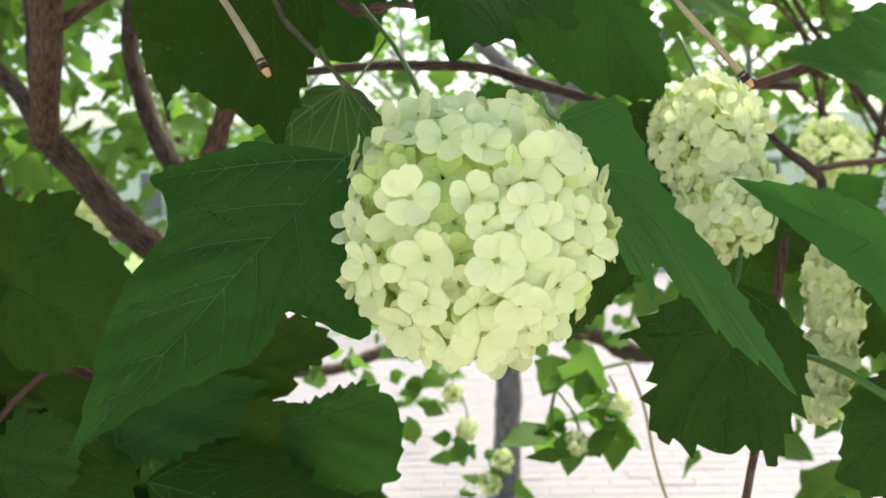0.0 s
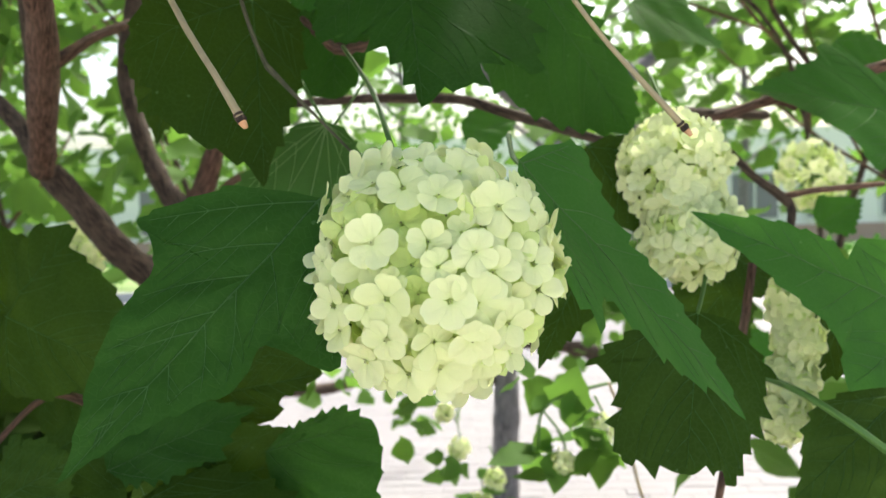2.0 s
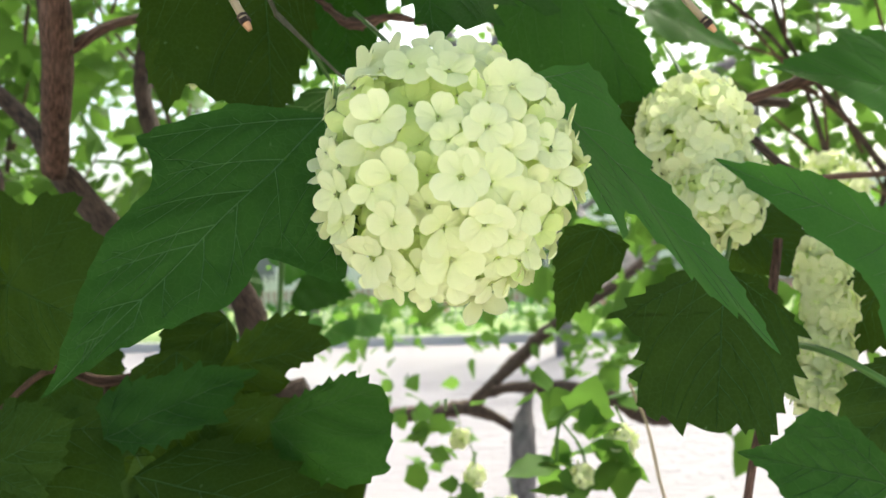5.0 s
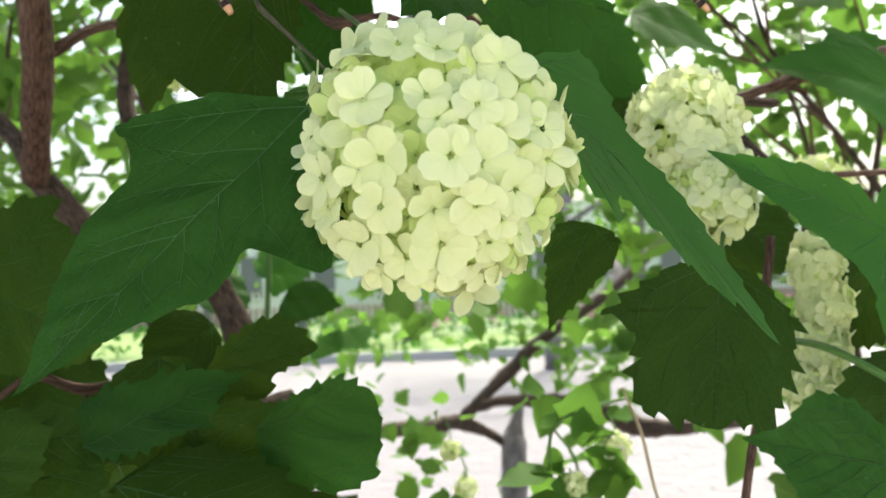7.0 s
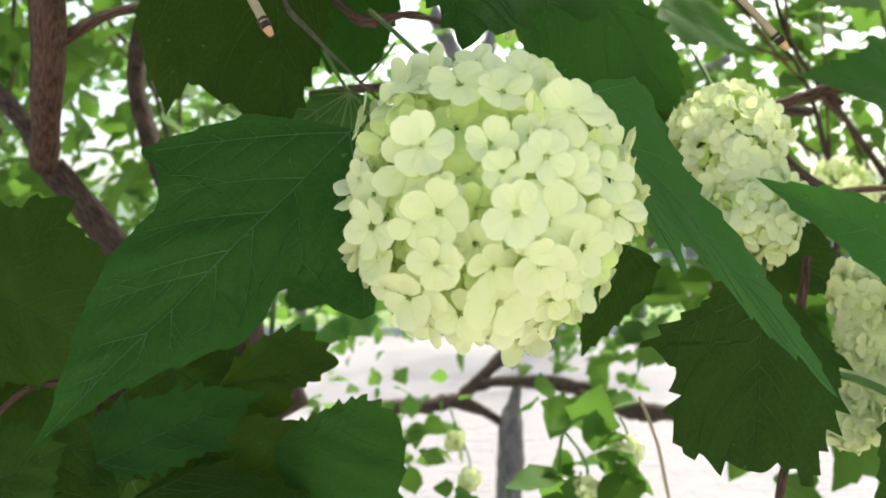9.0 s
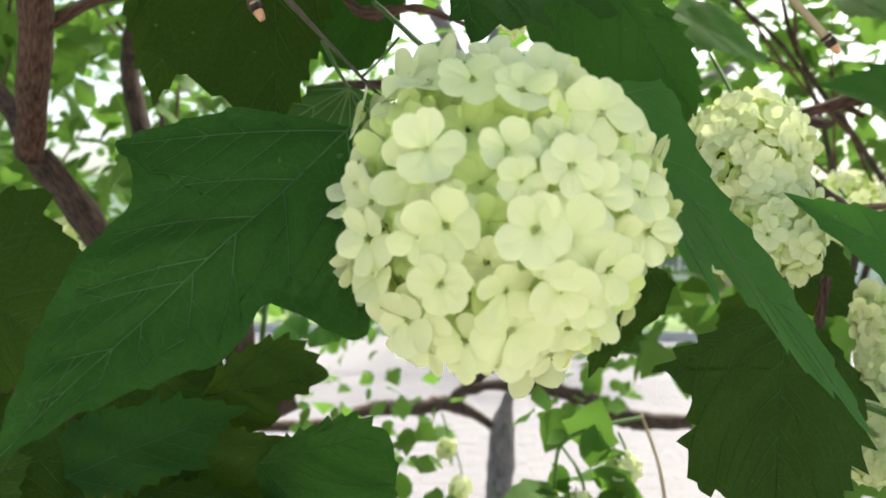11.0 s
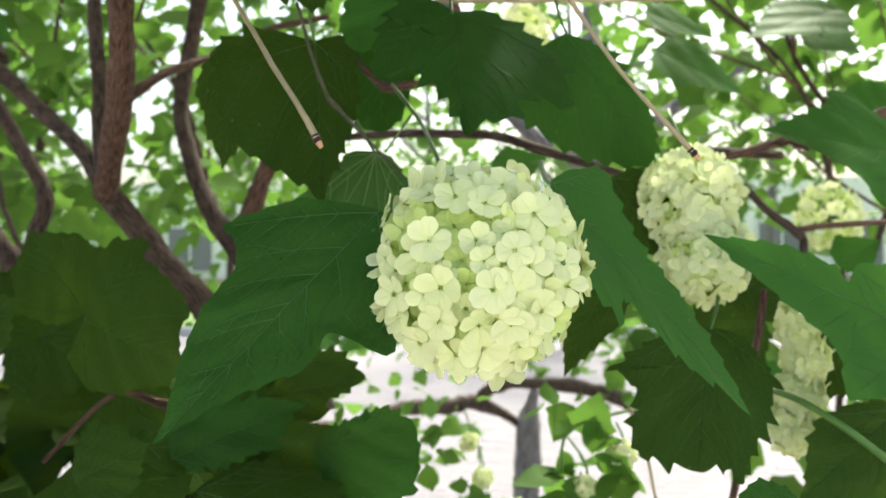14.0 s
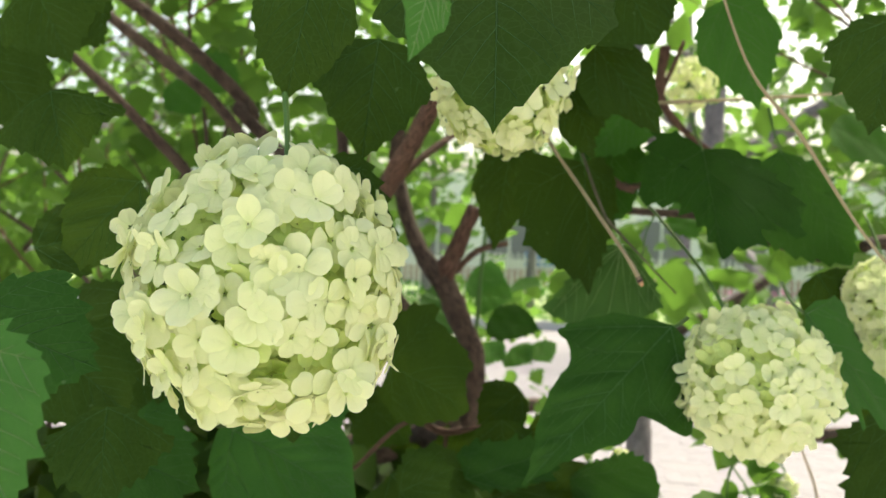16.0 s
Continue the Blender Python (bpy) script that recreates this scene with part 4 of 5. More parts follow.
tube('branch', [(-0.3165, 0.5974, 1.4584, 0.0078), (-0.3587, 0.6324, 1.4992, 0.0076), (-0.4232, 0.6590, 1.5515, 0.0076), (-0.4827, 0.6752, 1.6024, 0.0081), (-0.4716, 0.6915, 1.6020, 0.0081), (-0.5336, 0.6702, 1.6658, 0.0080), (-0.6134, 0.6344, 1.7293, 0.0078), (-0.6887, 0.5993, 1.7893, 0.0076)], bark_dark, shrub, 10, 6, 0.05, 74)
tube('branch', [(-0.2165, 0.7833, 1.1817, 0.0156), (-0.1982, 0.7397, 1.2975, 0.0141), (-0.2150, 0.7195, 1.3635, 0.0138), (-0.2384, 0.7080, 1.4142, 0.0142)], bark_dark, shrub, 12, 6, 0.07, 75)
tube('branch', [(-0.2385, 0.7079, 1.4111, 0.0124), (-0.2666, 0.7153, 1.4458, 0.0094), (-0.2888, 0.7242, 1.4970, 0.0089), (-0.3038, 0.7344, 1.5557, 0.0083), (-0.2984, 0.7477, 1.6217, 0.0084), (-0.2902, 0.7726, 1.7185, 0.0080)], bark_dark, shrub, 10, 6, 0.05, 76)
tube('cut_stub', [(-0.2335, 0.7087, 1.4141, 0.0124), (-0.2153, 0.7027, 1.4568, 0.0098), (-0.1987, 0.6964, 1.4954, 0.0085)], bark_red, shrub, 10, 6, 0.05, 77)
tube('twig', [(-0.2212, 0.7106, 1.4201, 0.0043), (-0.1942, 0.7052, 1.4454, 0.0037), (-0.1591, 0.7004, 1.4554, 0.0027)], bark_red, shrub, 7, 6, 0.05, 78)
tube('branch', [(-0.4568, 0.6927, 1.2787, 0.0108), (-0.4457, 0.6769, 1.3564, 0.0099), (-0.4427, 0.6589, 1.4066, 0.0097)], bark_dark, shrub, 10, 6, 0.05, 79)
tube('branch', [(-0.4410, 0.6589, 1.4005, 0.0078), (-0.4645, 0.6569, 1.4342, 0.0066), (-0.5209, 0.6604, 1.4688, 0.0055), (-0.5816, 0.6630, 1.4951, 0.0049)], bark_dark, shrub, 8, 6, 0.05, 80)
tube('branch', [(-0.4375, 0.6684, 1.3695, 0.0086), (-0.4168, 0.6632, 1.4242, 0.0078), (-0.4103, 0.6655, 1.4603, 0.0078), (-0.4336, 0.6639, 1.5060, 0.0072), (-0.4651, 0.6714, 1.5563, 0.0067), (-0.4587, 0.6545, 1.5575, 0.0065), (-0.5046, 0.6371, 1.6130, 0.0064), (-0.6047, 0.6003, 1.6923, 0.0063), (-0.6697, 0.5693, 1.7467, 0.0056)], bark_dark, shrub, 8, 6, 0.05, 81)
tube('twig', [(-0.2305, 0.4594, 1.5089, 0.0040), (-0.2127, 0.4853, 1.5320, 0.0035), (-0.1921, 0.5569, 1.5646, 0.0030), (-0.1573, 0.5396, 1.5761, 0.0027), (-0.1056, 0.5245, 1.5809, 0.0023)], bark_red, shrub, 7, 6, 0.05, 82)
tube('twig', [(-0.0978, 0.5264, 1.4885, 0.0027), (-0.0644, 0.5069, 1.4875, 0.0031), (-0.0269, 0.4976, 1.4864, 0.0032), (0.0200, 0.4984, 1.4839, 0.0034), (0.0442, 0.4883, 1.4747, 0.0035), (0.0743, 0.4781, 1.4635, 0.0031), (0.1121, 0.4780, 1.4510, 0.0028)], bark_dark, shrub, 8, 6, 0.05, 83)
tube('twig', [(-0.0685, 0.4155, 1.5201, 0.0021), (-0.0531, 0.4093, 1.5040, 0.0024), (-0.0437, 0.4039, 1.4990, 0.0035), (-0.0363, 0.4041, 1.5006, 0.0027), (-0.0203, 0.4045, 1.5020, 0.0017), (0.0028, 0.4154, 1.4975, 0.0014)], bark_red, shrub, 8, 6, 0.15, 84)
tube('leaf_stalk', [(-0.0817, 0.3237, 1.5247, 0.0009), (-0.0694, 0.3065, 1.4901, 0.0009), (-0.0626, 0.3034, 1.4741, 0.0010), (-0.0609, 0.3033, 1.4714, 0.0013), (-0.0491, 0.2986, 1.4588, 0.0008), (-0.0348, 0.2939, 1.4439, 0.0006), (-0.0207, 0.2881, 1.4293, 0.0005)], bark_twig, shrub, 7, 6, 0.03, 85)
tube('leaf_stalk', [(-0.0277, 0.3666, 1.4775, 0.0007), (-0.0335, 0.3556, 1.4661, 0.0006), (-0.0380, 0.3243, 1.4503, 0.0006)], stalk_mat, shrub, 6, 6, 0.05, 86)
tube('branch', [(0.1606, 0.4899, 1.4632, 0.0028), (0.1890, 0.4908, 1.4679, 0.0032), (0.2139, 0.4919, 1.4751, 0.0035), (0.2317, 0.4926, 1.4803, 0.0046), (0.2736, 0.4943, 1.4914, 0.0039), (0.3206, 0.4961, 1.5037, 0.0039)], bark_red, shrub, 9, 6, 0.05, 87)
tube('twig', [(0.2228, 0.4922, 1.4777, 0.0025), (0.2368, 0.4920, 1.4703, 0.0016)], bark_red, shrub, 6, 6, 0.05, 88)
tube('branch', [(0.1881, 0.4791, 1.4441, 0.0024), (0.2034, 0.4782, 1.4275, 0.0026), (0.2204, 0.4776, 1.4140, 0.0032), (0.2271, 0.4770, 1.4035, 0.0028), (0.2166, 0.4645, 1.3732, 0.0015)], bark_dark, shrub, 9, 6, 0.05, 89)
tube('twig', [(0.2221, 0.4776, 1.4139, 0.0024), (0.2480, 0.4884, 1.4172, 0.0021), (0.3024, 0.5099, 1.4204, 0.0020)], bark_red, shrub, 7, 6, 0.05, 90)
tube('twig', [(0.1742, 0.4038, 1.3775, 0.0022), (0.1701, 0.4020, 1.3541, 0.0024), (0.1627, 0.3905, 1.3354, 0.0022), (0.1557, 0.3783, 1.3065, 0.0020), (0.1427, 0.3652, 1.2685, 0.0019), (0.1367, 0.3632, 1.2414, 0.0019)], bark_red, shrub, 8, 6, 0.05, 91)
tube('leaf_stalk', [(0.1521, 0.3695, 1.3248, 0.0012), (0.1550, 0.3398, 1.3294, 0.0015), (0.1625, 0.3197, 1.3271, 0.0016), (0.1778, 0.3093, 1.3165, 0.0017), (0.1958, 0.3086, 1.3024, 0.0018)], stalk_mat, shrub, 8, 6, 0.02, 92)
tube('twig', [(0.1227, 0.5462, 1.2813, 0.0010), (0.1342, 0.5441, 1.2487, 0.0012), (0.1407, 0.5417, 1.2122, 0.0012), (0.1535, 0.5490, 1.1715, 0.0012)], cane_mat, shrub, 6, 6, 0.05, 93)
tube('twig', [(0.1407, 0.4698, 1.4624, 0.0045), (0.1601, 0.4829, 1.4688, 0.0041), (0.2258, 0.5123, 1.4690, 0.0034)], bark_dark, shrub, 8, 6, 0.05, 94)
tube('twig', [(-0.0223, 0.4806, 1.5761, 0.0015), (0.0460, 0.5124, 1.5851, 0.0014), (0.1622, 0.5725, 1.6035, 0.0012), (0.2613, 0.6300, 1.6266, 0.0013)], cane_mat, shrub, 6, 6, 0.05, 95)
tube('twig', [(-0.0077, 0.5459, 1.6391, 0.0049), (-0.0115, 0.5438, 1.5955, 0.0044), (0.0091, 0.5564, 1.5680, 0.0032), (0.0418, 0.5711, 1.5444, 0.0030)], bark_red, shrub, 7, 6, 0.05, 96)
tube('twig', [(-0.0115, 0.5438, 1.5955, 0.0029), (-0.0001, 0.5567, 1.6223, 0.0022), (0.0107, 0.5695, 1.6500, 0.0020)], bark_red, shrub, 7, 6, 0.05, 97)
tube('twig', [(-0.2341, 0.3604, 1.2861, 0.0015), (-0.1971, 0.3669, 1.3221, 0.0017), (-0.1698, 0.3705, 1.3161, 0.0028), (-0.1461, 0.3739, 1.3204, 0.0017), (-0.1241, 0.3772, 1.3244, 0.0015)], bark_red, shrub, 7, 6, 0.05, 98)
tube('twig', [(-0.1680, 0.3707, 1.3161, 0.0018), (-0.1665, 0.3702, 1.2958, 0.0015), (-0.1417, 0.3531, 1.2867, 0.0014), (-0.1050, 0.3480, 1.2821, 0.0014)], bark_red, shrub, 7, 6, 0.05, 99)
tube('twig', [(-0.6592, 0.5898, 1.6611, 0.0049), (-0.6168, 0.6169, 1.6156, 0.0057), (-0.5878, 0.6417, 1.5794, 0.0065), (-0.5503, 0.6679, 1.5340, 0.0073), (-0.5138, 0.6937, 1.4784, 0.0075)], bark_dark, shrub, 8, 6, 0.05, 100)
tube('branch', [(-0.4321, 0.8456, 1.1381, 0.0216), (-0.3485, 0.8104, 1.1756, 0.0221), (-0.2785, 0.8028, 1.1991, 0.0224), (-0.2320, 0.7909, 1.2135, 0.0198), (-0.1610, 0.7938, 1.2418, 0.0161)], bark_dark, shrub, 12, 6, 0.08, 101)
tube('twig', [(-0.2138, 0.9378, 1.4971, 0.0032), (-0.2177, 0.9355, 1.4324, 0.0032), (-0.2231, 0.9320, 1.3271, 0.0036), (-0.2293, 0.9284, 1.2299, 0.0036)], stalk_mat, shrub, 6, 6, 0.05, 102)
leaf((-0.3629, 0.1959, 1.3937), (-0.3100, 0.1949, 1.3546), (0.16, -0.91, 0.39), shrub, lobe=(0.42, 0.55), sinus=(0.55, 0.42), belly=(0.7, 0.34), depth=0.05, seed=103)
leaf((-0.3608, 0.2778, 1.4136), (-0.4026, 0.2698, 1.3678), (0.16, -0.91, 0.39), shrub, lobe=(0.42, 0.55), sinus=(0.55, 0.42), belly=(0.7, 0.34), depth=0.05, seed=104)
leaf((-0.3433, 0.5153, 1.3484), (-0.2669, 0.5012, 1.3096), (0.09, -0.91, 0.40), shrub, lobe=(0.42, 0.55), sinus=(0.55, 0.42), belly=(0.7, 0.34), depth=0.05, seed=105)
leaf((-0.2757, 0.5204, 1.3061), (-0.2235, 0.5041, 1.2691), (0.09, -0.91, 0.40), shrub, lobe=(0.42, 0.55), sinus=(0.55, 0.42), belly=(0.7, 0.34), depth=0.05, seed=106)
leaf((-0.2936, 0.5393, 1.3216), (-0.3396, 0.5135, 1.2844), (0.09, -0.91, 0.40), shrub, lobe=(0.42, 0.55), sinus=(0.55, 0.42), belly=(0.7, 0.34), depth=0.05, seed=107)
leaf((-0.4388, 0.2144, 1.5597), (-0.3882, 0.2231, 1.5168), (0.17, -0.94, 0.31), shrub, lobe=(0.42, 0.55), sinus=(0.55, 0.42), belly=(0.7, 0.34), depth=0.05, seed=108)
leaf((-0.3863, 0.2753, 1.6116), (-0.4321, 0.2667, 1.5767), (0.17, -0.94, 0.31), shrub, lobe=(0.42, 0.55), sinus=(0.55, 0.42), belly=(0.7, 0.34), depth=0.05, seed=109)

# ---- dry canes with cut ends ----
cane([(-0.1119, 0.2968, 1.5429, 0.0010), (-0.0969, 0.2585, 1.5142, 0.0010), (-0.0754, 0.2318, 1.4822, 0.0010), (-0.0659, 0.2208, 1.4679, 0.0010), (-0.0563, 0.2125, 1.4542, 0.0010), (-0.0502, 0.2091, 1.4445, 0.0012), (-0.0472, 0.2091, 1.4387, 0.0013)])
cane([(-0.0276, 0.2098, 1.6212, 0.0007), (-0.0021, 0.2091, 1.5467, 0.0007), (0.0236, 0.2085, 1.5112, 0.0010), (0.0527, 0.2078, 1.4655, 0.0007), (0.0807, 0.2074, 1.4322, 0.0010)])

# ---- the large flower head ----
head = thing("flower_head", (0, 0, 0), "round creamy green snowball flower of many five-petalled florets", "flower", "snowball flowers")
BALL, BALL_SIZE = Vector((0.0080, 0.2065, 1.3945)), 0.0354
taken = []

def front(x, z, radius, reach, spin, kind):
    """A floret on the near side of the ball, by its offset to the right and up in ball radii."""
    d = Vector((x, -math.sqrt(max(0.02, 1 - x * x - z * z)), z)).normalized()
    rho = math.hypot(x, z)
    reach *= 1 - 0.30 * max(0.0, rho - 0.75)
    taken.append(d)
    ob = put_floret(head, BALL, d, BALL_SIZE * reach, radius * 1.05, spin, kind, reach < 0.9, 0.08 + 0.08 * (kind % 4), spin * 3)
    face = Matrix.Rotation(-0.55 * rho * rho, 4, Vector((-z, 0, x)).normalized() if rho > 0.05 else Vector((1, 0, 0)))
    at = ob.matrix_basis.translation.copy()
    ob.matrix_basis = Matrix.Translation(at) @ face @ Matrix.Translation(-at) @ ob.matrix_basis


front(-0.190, 0.627, 0.0071, 1.02, 5.06, 0)
front(0.059, 0.563, 0.0062, 1.02, 5.07, 1)
front(0.027, 0.767, 0.0059, 0.95, 3.24, 2)
front(0.484, 0.483, 0.0075, 1.00, 1.79, 3)
front(0.757, 0.493, 0.0063, 1.00, 0.34, 4)
front(0.302, 0.168, 0.0065, 1.02, 2.41, 5)
front(-0.422, 0.255, 0.0070, 1.00, 2.57, 6)
front(-0.528, 0.164, 0.0077, 0.92, 0.28, 7)
front(0.045, 0.080, 0.0047, 1.02, 0.31, 8)
front(-0.279, -0.010, 0.0039, 0.98, 6.27, 0)
front(-0.325, -0.143, 0.0075, 1.00, 4.10, 1)
front(-0.737, -0.202, 0.0068, 1.02, 1.47, 2)
front(-0.454, -0.197, 0.0053, 1.02, 2.73, 3)
front(-0.880, 0.113, 0.0049, 1.00, 6.12, 5)
front(-0.673, 0.621, 0.0058, 1.00, 5.64, 6)
front(-0.460, 0.719, 0.0066, 0.98, 5.30, 7)
front(0.303, -0.196, 0.0089, 1.00, 2.46, 8)
front(0.120, -0.150, 0.0071, 1.03, 3.10, 0)
front(0.264, -0.451, 0.0071, 1.02, 4.25, 1)
front(0.522, -0.346, 0.0066, 1.02, 0.38, 2)
front(0.778, -0.144, 0.0062, 1.00, 3.49, 3)
front(-0.340, -0.434, 0.0068, 1.02, 1.70, 5)
front(-0.540, -0.664, 0.0072, 1.02, 5.52, 6)
front(-0.006, -0.478, 0.0062, 0.97, 0.40, 7)
front(0.373, -0.712, 0.0057, 0.97, 4.27, 8)
front(-0.941, 0.297, 0.0051, 0.99, 5.46, 0)
front(-0.782, 0.000, 0.0050, 0.95, 1.43, 1)
front(0.444, 0.024, 0.0068, 0.96, 5.62, 2)
front(0.753, 0.056, 0.0061, 0.98, 5.48, 3)
front(0.940, 0.088, 0.0046, 0.96, 0.12, 5)
front(-0.019, 0.264, 0.0056, 0.96, 4.44, 6)
front(0.326, 0.500, 0.0046, 0.96, 0.01, 7)
front(-0.252, 0.448, 0.0069, 0.86, 3.16, 8)
front(-0.579, 0.542, 0.0054, 0.90, 2.74, 0)
front(-0.086, 0.902, 0.0054, 1.00, 1.28, 1)
front(-0.262, 0.960, 0.0051, 1.00, 2.04, 2)
front(0.067, 0.967, 0.0044, 0.96, 5.06, 3)
front(0.228, 0.790, 0.0062, 0.97, 1.99, 5)
front(-0.443, 0.890, 0.0051, 0.99, 0.94, 6)
front(0.463, 0.811, 0.0052, 0.92, 4.39, 7)
front(0.037, -0.718, 0.0079, 0.96, 2.82, 8)
front(-0.219, -0.788, 0.0066, 0.98, 5.02, 0)
front(-0.428, -0.867, 0.0054, 1.06, 1.48, 1)
front(-0.543, -0.799, 0.0053, 1.06, 2.01, 2)
front(0.331, -0.918, 0.0063, 1.01, 5.02, 3)
front(0.073, -0.971, 0.0057, 0.98, 3.18, 5)
front(0.596, -0.779, 0.0054, 0.96, 3.18, 6)
front(0.774, -0.537, 0.0059, 0.94, 1.48, 7)
front(-0.828, -0.514, 0.0054, 1.00, 0.09, 8)
front(-0.736, -0.636, 0.0051, 1.02, 5.86, 0)
front(0.871, 0.315, 0.0055, 0.97, 0.54, 1)
front(0.706, 0.260, 0.0053, 0.90, 5.31, 2)
front(-0.545, -0.043, 0.0070, 0.86, 2.31, 3)
front(-0.124, -0.363, 0.0063, 0.90, 5.97, 5)
front(0.895, -0.418, 0.0057, 0.95, 2.51, 6)
front(0.612, -0.216, 0.0055, 0.92, 5.88, 7)
front(-0.167, 0.099, 0.0056, 0.87, 3.49, 8)
front(0.238, 0.334, 0.0051, 0.92, 1.51, 0)
front(0.726, 0.681, 0.0057, 1.02, 4.66, 1)
front(-0.119, -0.132, 0.0062, 0.87, 4.24, 2)
front(-0.770, 0.406, 0.0061, 0.92, 4.30, 3)
front(0.569, 0.196, 0.0057, 0.93, 2.91, 4)
front(-0.177, -0.954, 0.0051, 1.03, 1.39, 6)
fill_head(head, BALL, BALL_SIZE * 0.98, 190, 0.0068, 3, taken, 0.20)
pedicels(head, BALL, BALL_SIZE, 1)
tube("flower_stalk", [(-0.0393, 0.3675, 1.4931, 0.0011), (-0.0192, 0.3055, 1.4614, 0.0010), (-0.0062, 0.2385, 1.4324, 0.0010), (0.0080, 0.2065, 1.3945, 0.0011)], stalk_mat, head, 8, 6, 0.02)

# ---- other flower heads ----
def flower_head(centre, radius, count, petal, seed, label, stalk_to, squash=(1, 1, 1), more=()):
    ob = thing("flower_head", (0, 0, 0), label, "flower", "snowball flowers")
    fill_head(ob, Vector(centre), radius, count, petal, seed, squash=squash)
    for c, r, n in more:
        fill_head(ob, Vector(c), r, n, petal, seed + 1, squash=squash)
    pedicels(ob, centre, radius, seed)
    c, s = Vector(centre), Vector(stalk_to)
    tube("flower_stalk", [(*s, 0.0011), (*((c + s) / 2 + Vector((0.004, 0, 0))), 0.0010), (*c, 0.0010)], stalk_mat, ob, 7, 5, 0.03)
    return ob


flower_head((0.1204, 0.3644, 1.4284), 0.0258, 130, 0.0062, 21, 'pale green elongated snowball flower beside dark leaves', (0.1232, 0.4199, 1.4864), (1, 1, 1), (((0.1270, 0.3565, 1.3968), 0.0228, 105), ))
flower_head((-0.1702, 0.0434, 1.4392), 0.0420, 250, 0.0069, 22, 'large creamy snowball flower with rounded overlapping petals', (-0.1827, 0.0784, 1.5192), (1, 1, 1), ())
flower_head((-0.1182, 0.2080, 1.5340), 0.0335, 120, 0.0068, 23, 'creamy snowball flower under a hanging dark leaf', (-0.1150, 0.2250, 1.5850), (1, 1, 1), ())
flower_head((-0.1484, 0.4607, 1.4997), 0.0165, 26, 0.0060, 24, 'small greenish flower cluster below a larger flower', (-0.1600, 0.4450, 1.5330), (1, 1, 1), ())
flower_head((0.0660, 0.9553, 1.6894), 0.0380, 46, 0.0085, 25, 'pale snowball flower further back in the bush', (0.0690, 1.0050, 1.7600), (1, 1, 1), ())
flower_head((0.1753, 0.3585, 1.3618), 0.0105, 40, 0.0056, 26, 'pale snowball flower hanging low among leaves', (0.1997, 0.3878, 1.3769), (1, 1, 1), (((0.1781, 0.3577, 1.3439), 0.0112, 45), ((0.1742, 0.3567, 1.3249), 0.0118, 50), ((0.1705, 0.3557, 1.3072), 0.0118, 50), ))
flower_head((-0.3612, 0.7441, 1.3864), 0.0249, 30, 0.0085, 27, 'pale distant snowball flower behind a branch', (-0.3849, 0.7958, 1.4146), (1, 1, 1), ())
flower_head((0.3854, 0.7981, 1.4382), 0.0353, 40, 0.0085, 28, 'pale snowball flower behind twigs', (0.4101, 0.8516, 1.4834), (1, 1, 1), ())

# ---- foliage of the bush further back ----
def box_places(n, x, y, z, seed, clump=0.5):
    rng = np.random.default_rng(seed)
    got = []
    while len(got) < n:
        p = Vector((rng.uniform(*x), rng.uniform(*y), rng.uniform(*z)))
        if noise.noise(p * 2.6 + Vector((seed, 0, 0))) > rng.uniform(-clump, clump) * 0.5:
            got.append(p)
    return got


def foliage(name, places, size, mat, seed, label):
    ob = leaf_cloud(name, places, size, mat, None, seed)
    return tagged(ob, label, "foliage", kind="stuff")


# Same leaves as in front, in the brighter green that carries the sunlight.
foliage("far_foliage", [p for p in box_places(5600, (-2.6, -0.42), (1.0, 2.8), (1.30, 2.7), 1) if p.z > 1.47 or p.x < -1.3 or noise.noise(p * 7) > 0.22], 0.060, leaf_far_lit, 1, "sunlit green leaves of the bush further back")
foliage("far_foliage", box_places(2500, (0.42, 2.2), (1.0, 2.4), (1.45, 2.5), 2), 0.062, leaf_far_lit, 2, "sunlit green leaves at the back of the bush")
foliage("far_foliage", box_places(150, (-0.35, 0.5), (1.6, 2.6), (1.60, 2.3), 3), 0.07, leaf_far_lit, 3, "scattered leaves before the bright sky")
foliage("side_foliage", box_places(110, (0.27, 0.8), (0.65, 1.4), (1.02, 1.42), 14), 0.075, leaf_far_lit, 14, "green leaves low at the back of the bush")
foliage("far_foliage", box_places(150, (-0.35, 0.6), (1.3, 2.5), (1.25, 1.58), 15), 0.075, leaf_far_lit, 15, "scattered green leaves across the path side")
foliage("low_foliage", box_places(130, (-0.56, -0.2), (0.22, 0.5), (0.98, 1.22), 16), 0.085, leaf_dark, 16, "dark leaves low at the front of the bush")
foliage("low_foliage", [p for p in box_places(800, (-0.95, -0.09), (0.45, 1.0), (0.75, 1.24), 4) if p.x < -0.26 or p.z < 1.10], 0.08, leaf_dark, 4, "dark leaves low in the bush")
# Unseen leaves added above the view to keep direct sun off the flower.
foliage("canopy", [p for p in box_places(1740, (-1.5, 1.5), (0.08, 1.6), (1.62, 2.4), 5, 0.3) if p.z > 1.61 + 0.34 * max(0, p.y)], 0.12, leaf_dark, 5, "unseen leaves added overhead to shade the bush")

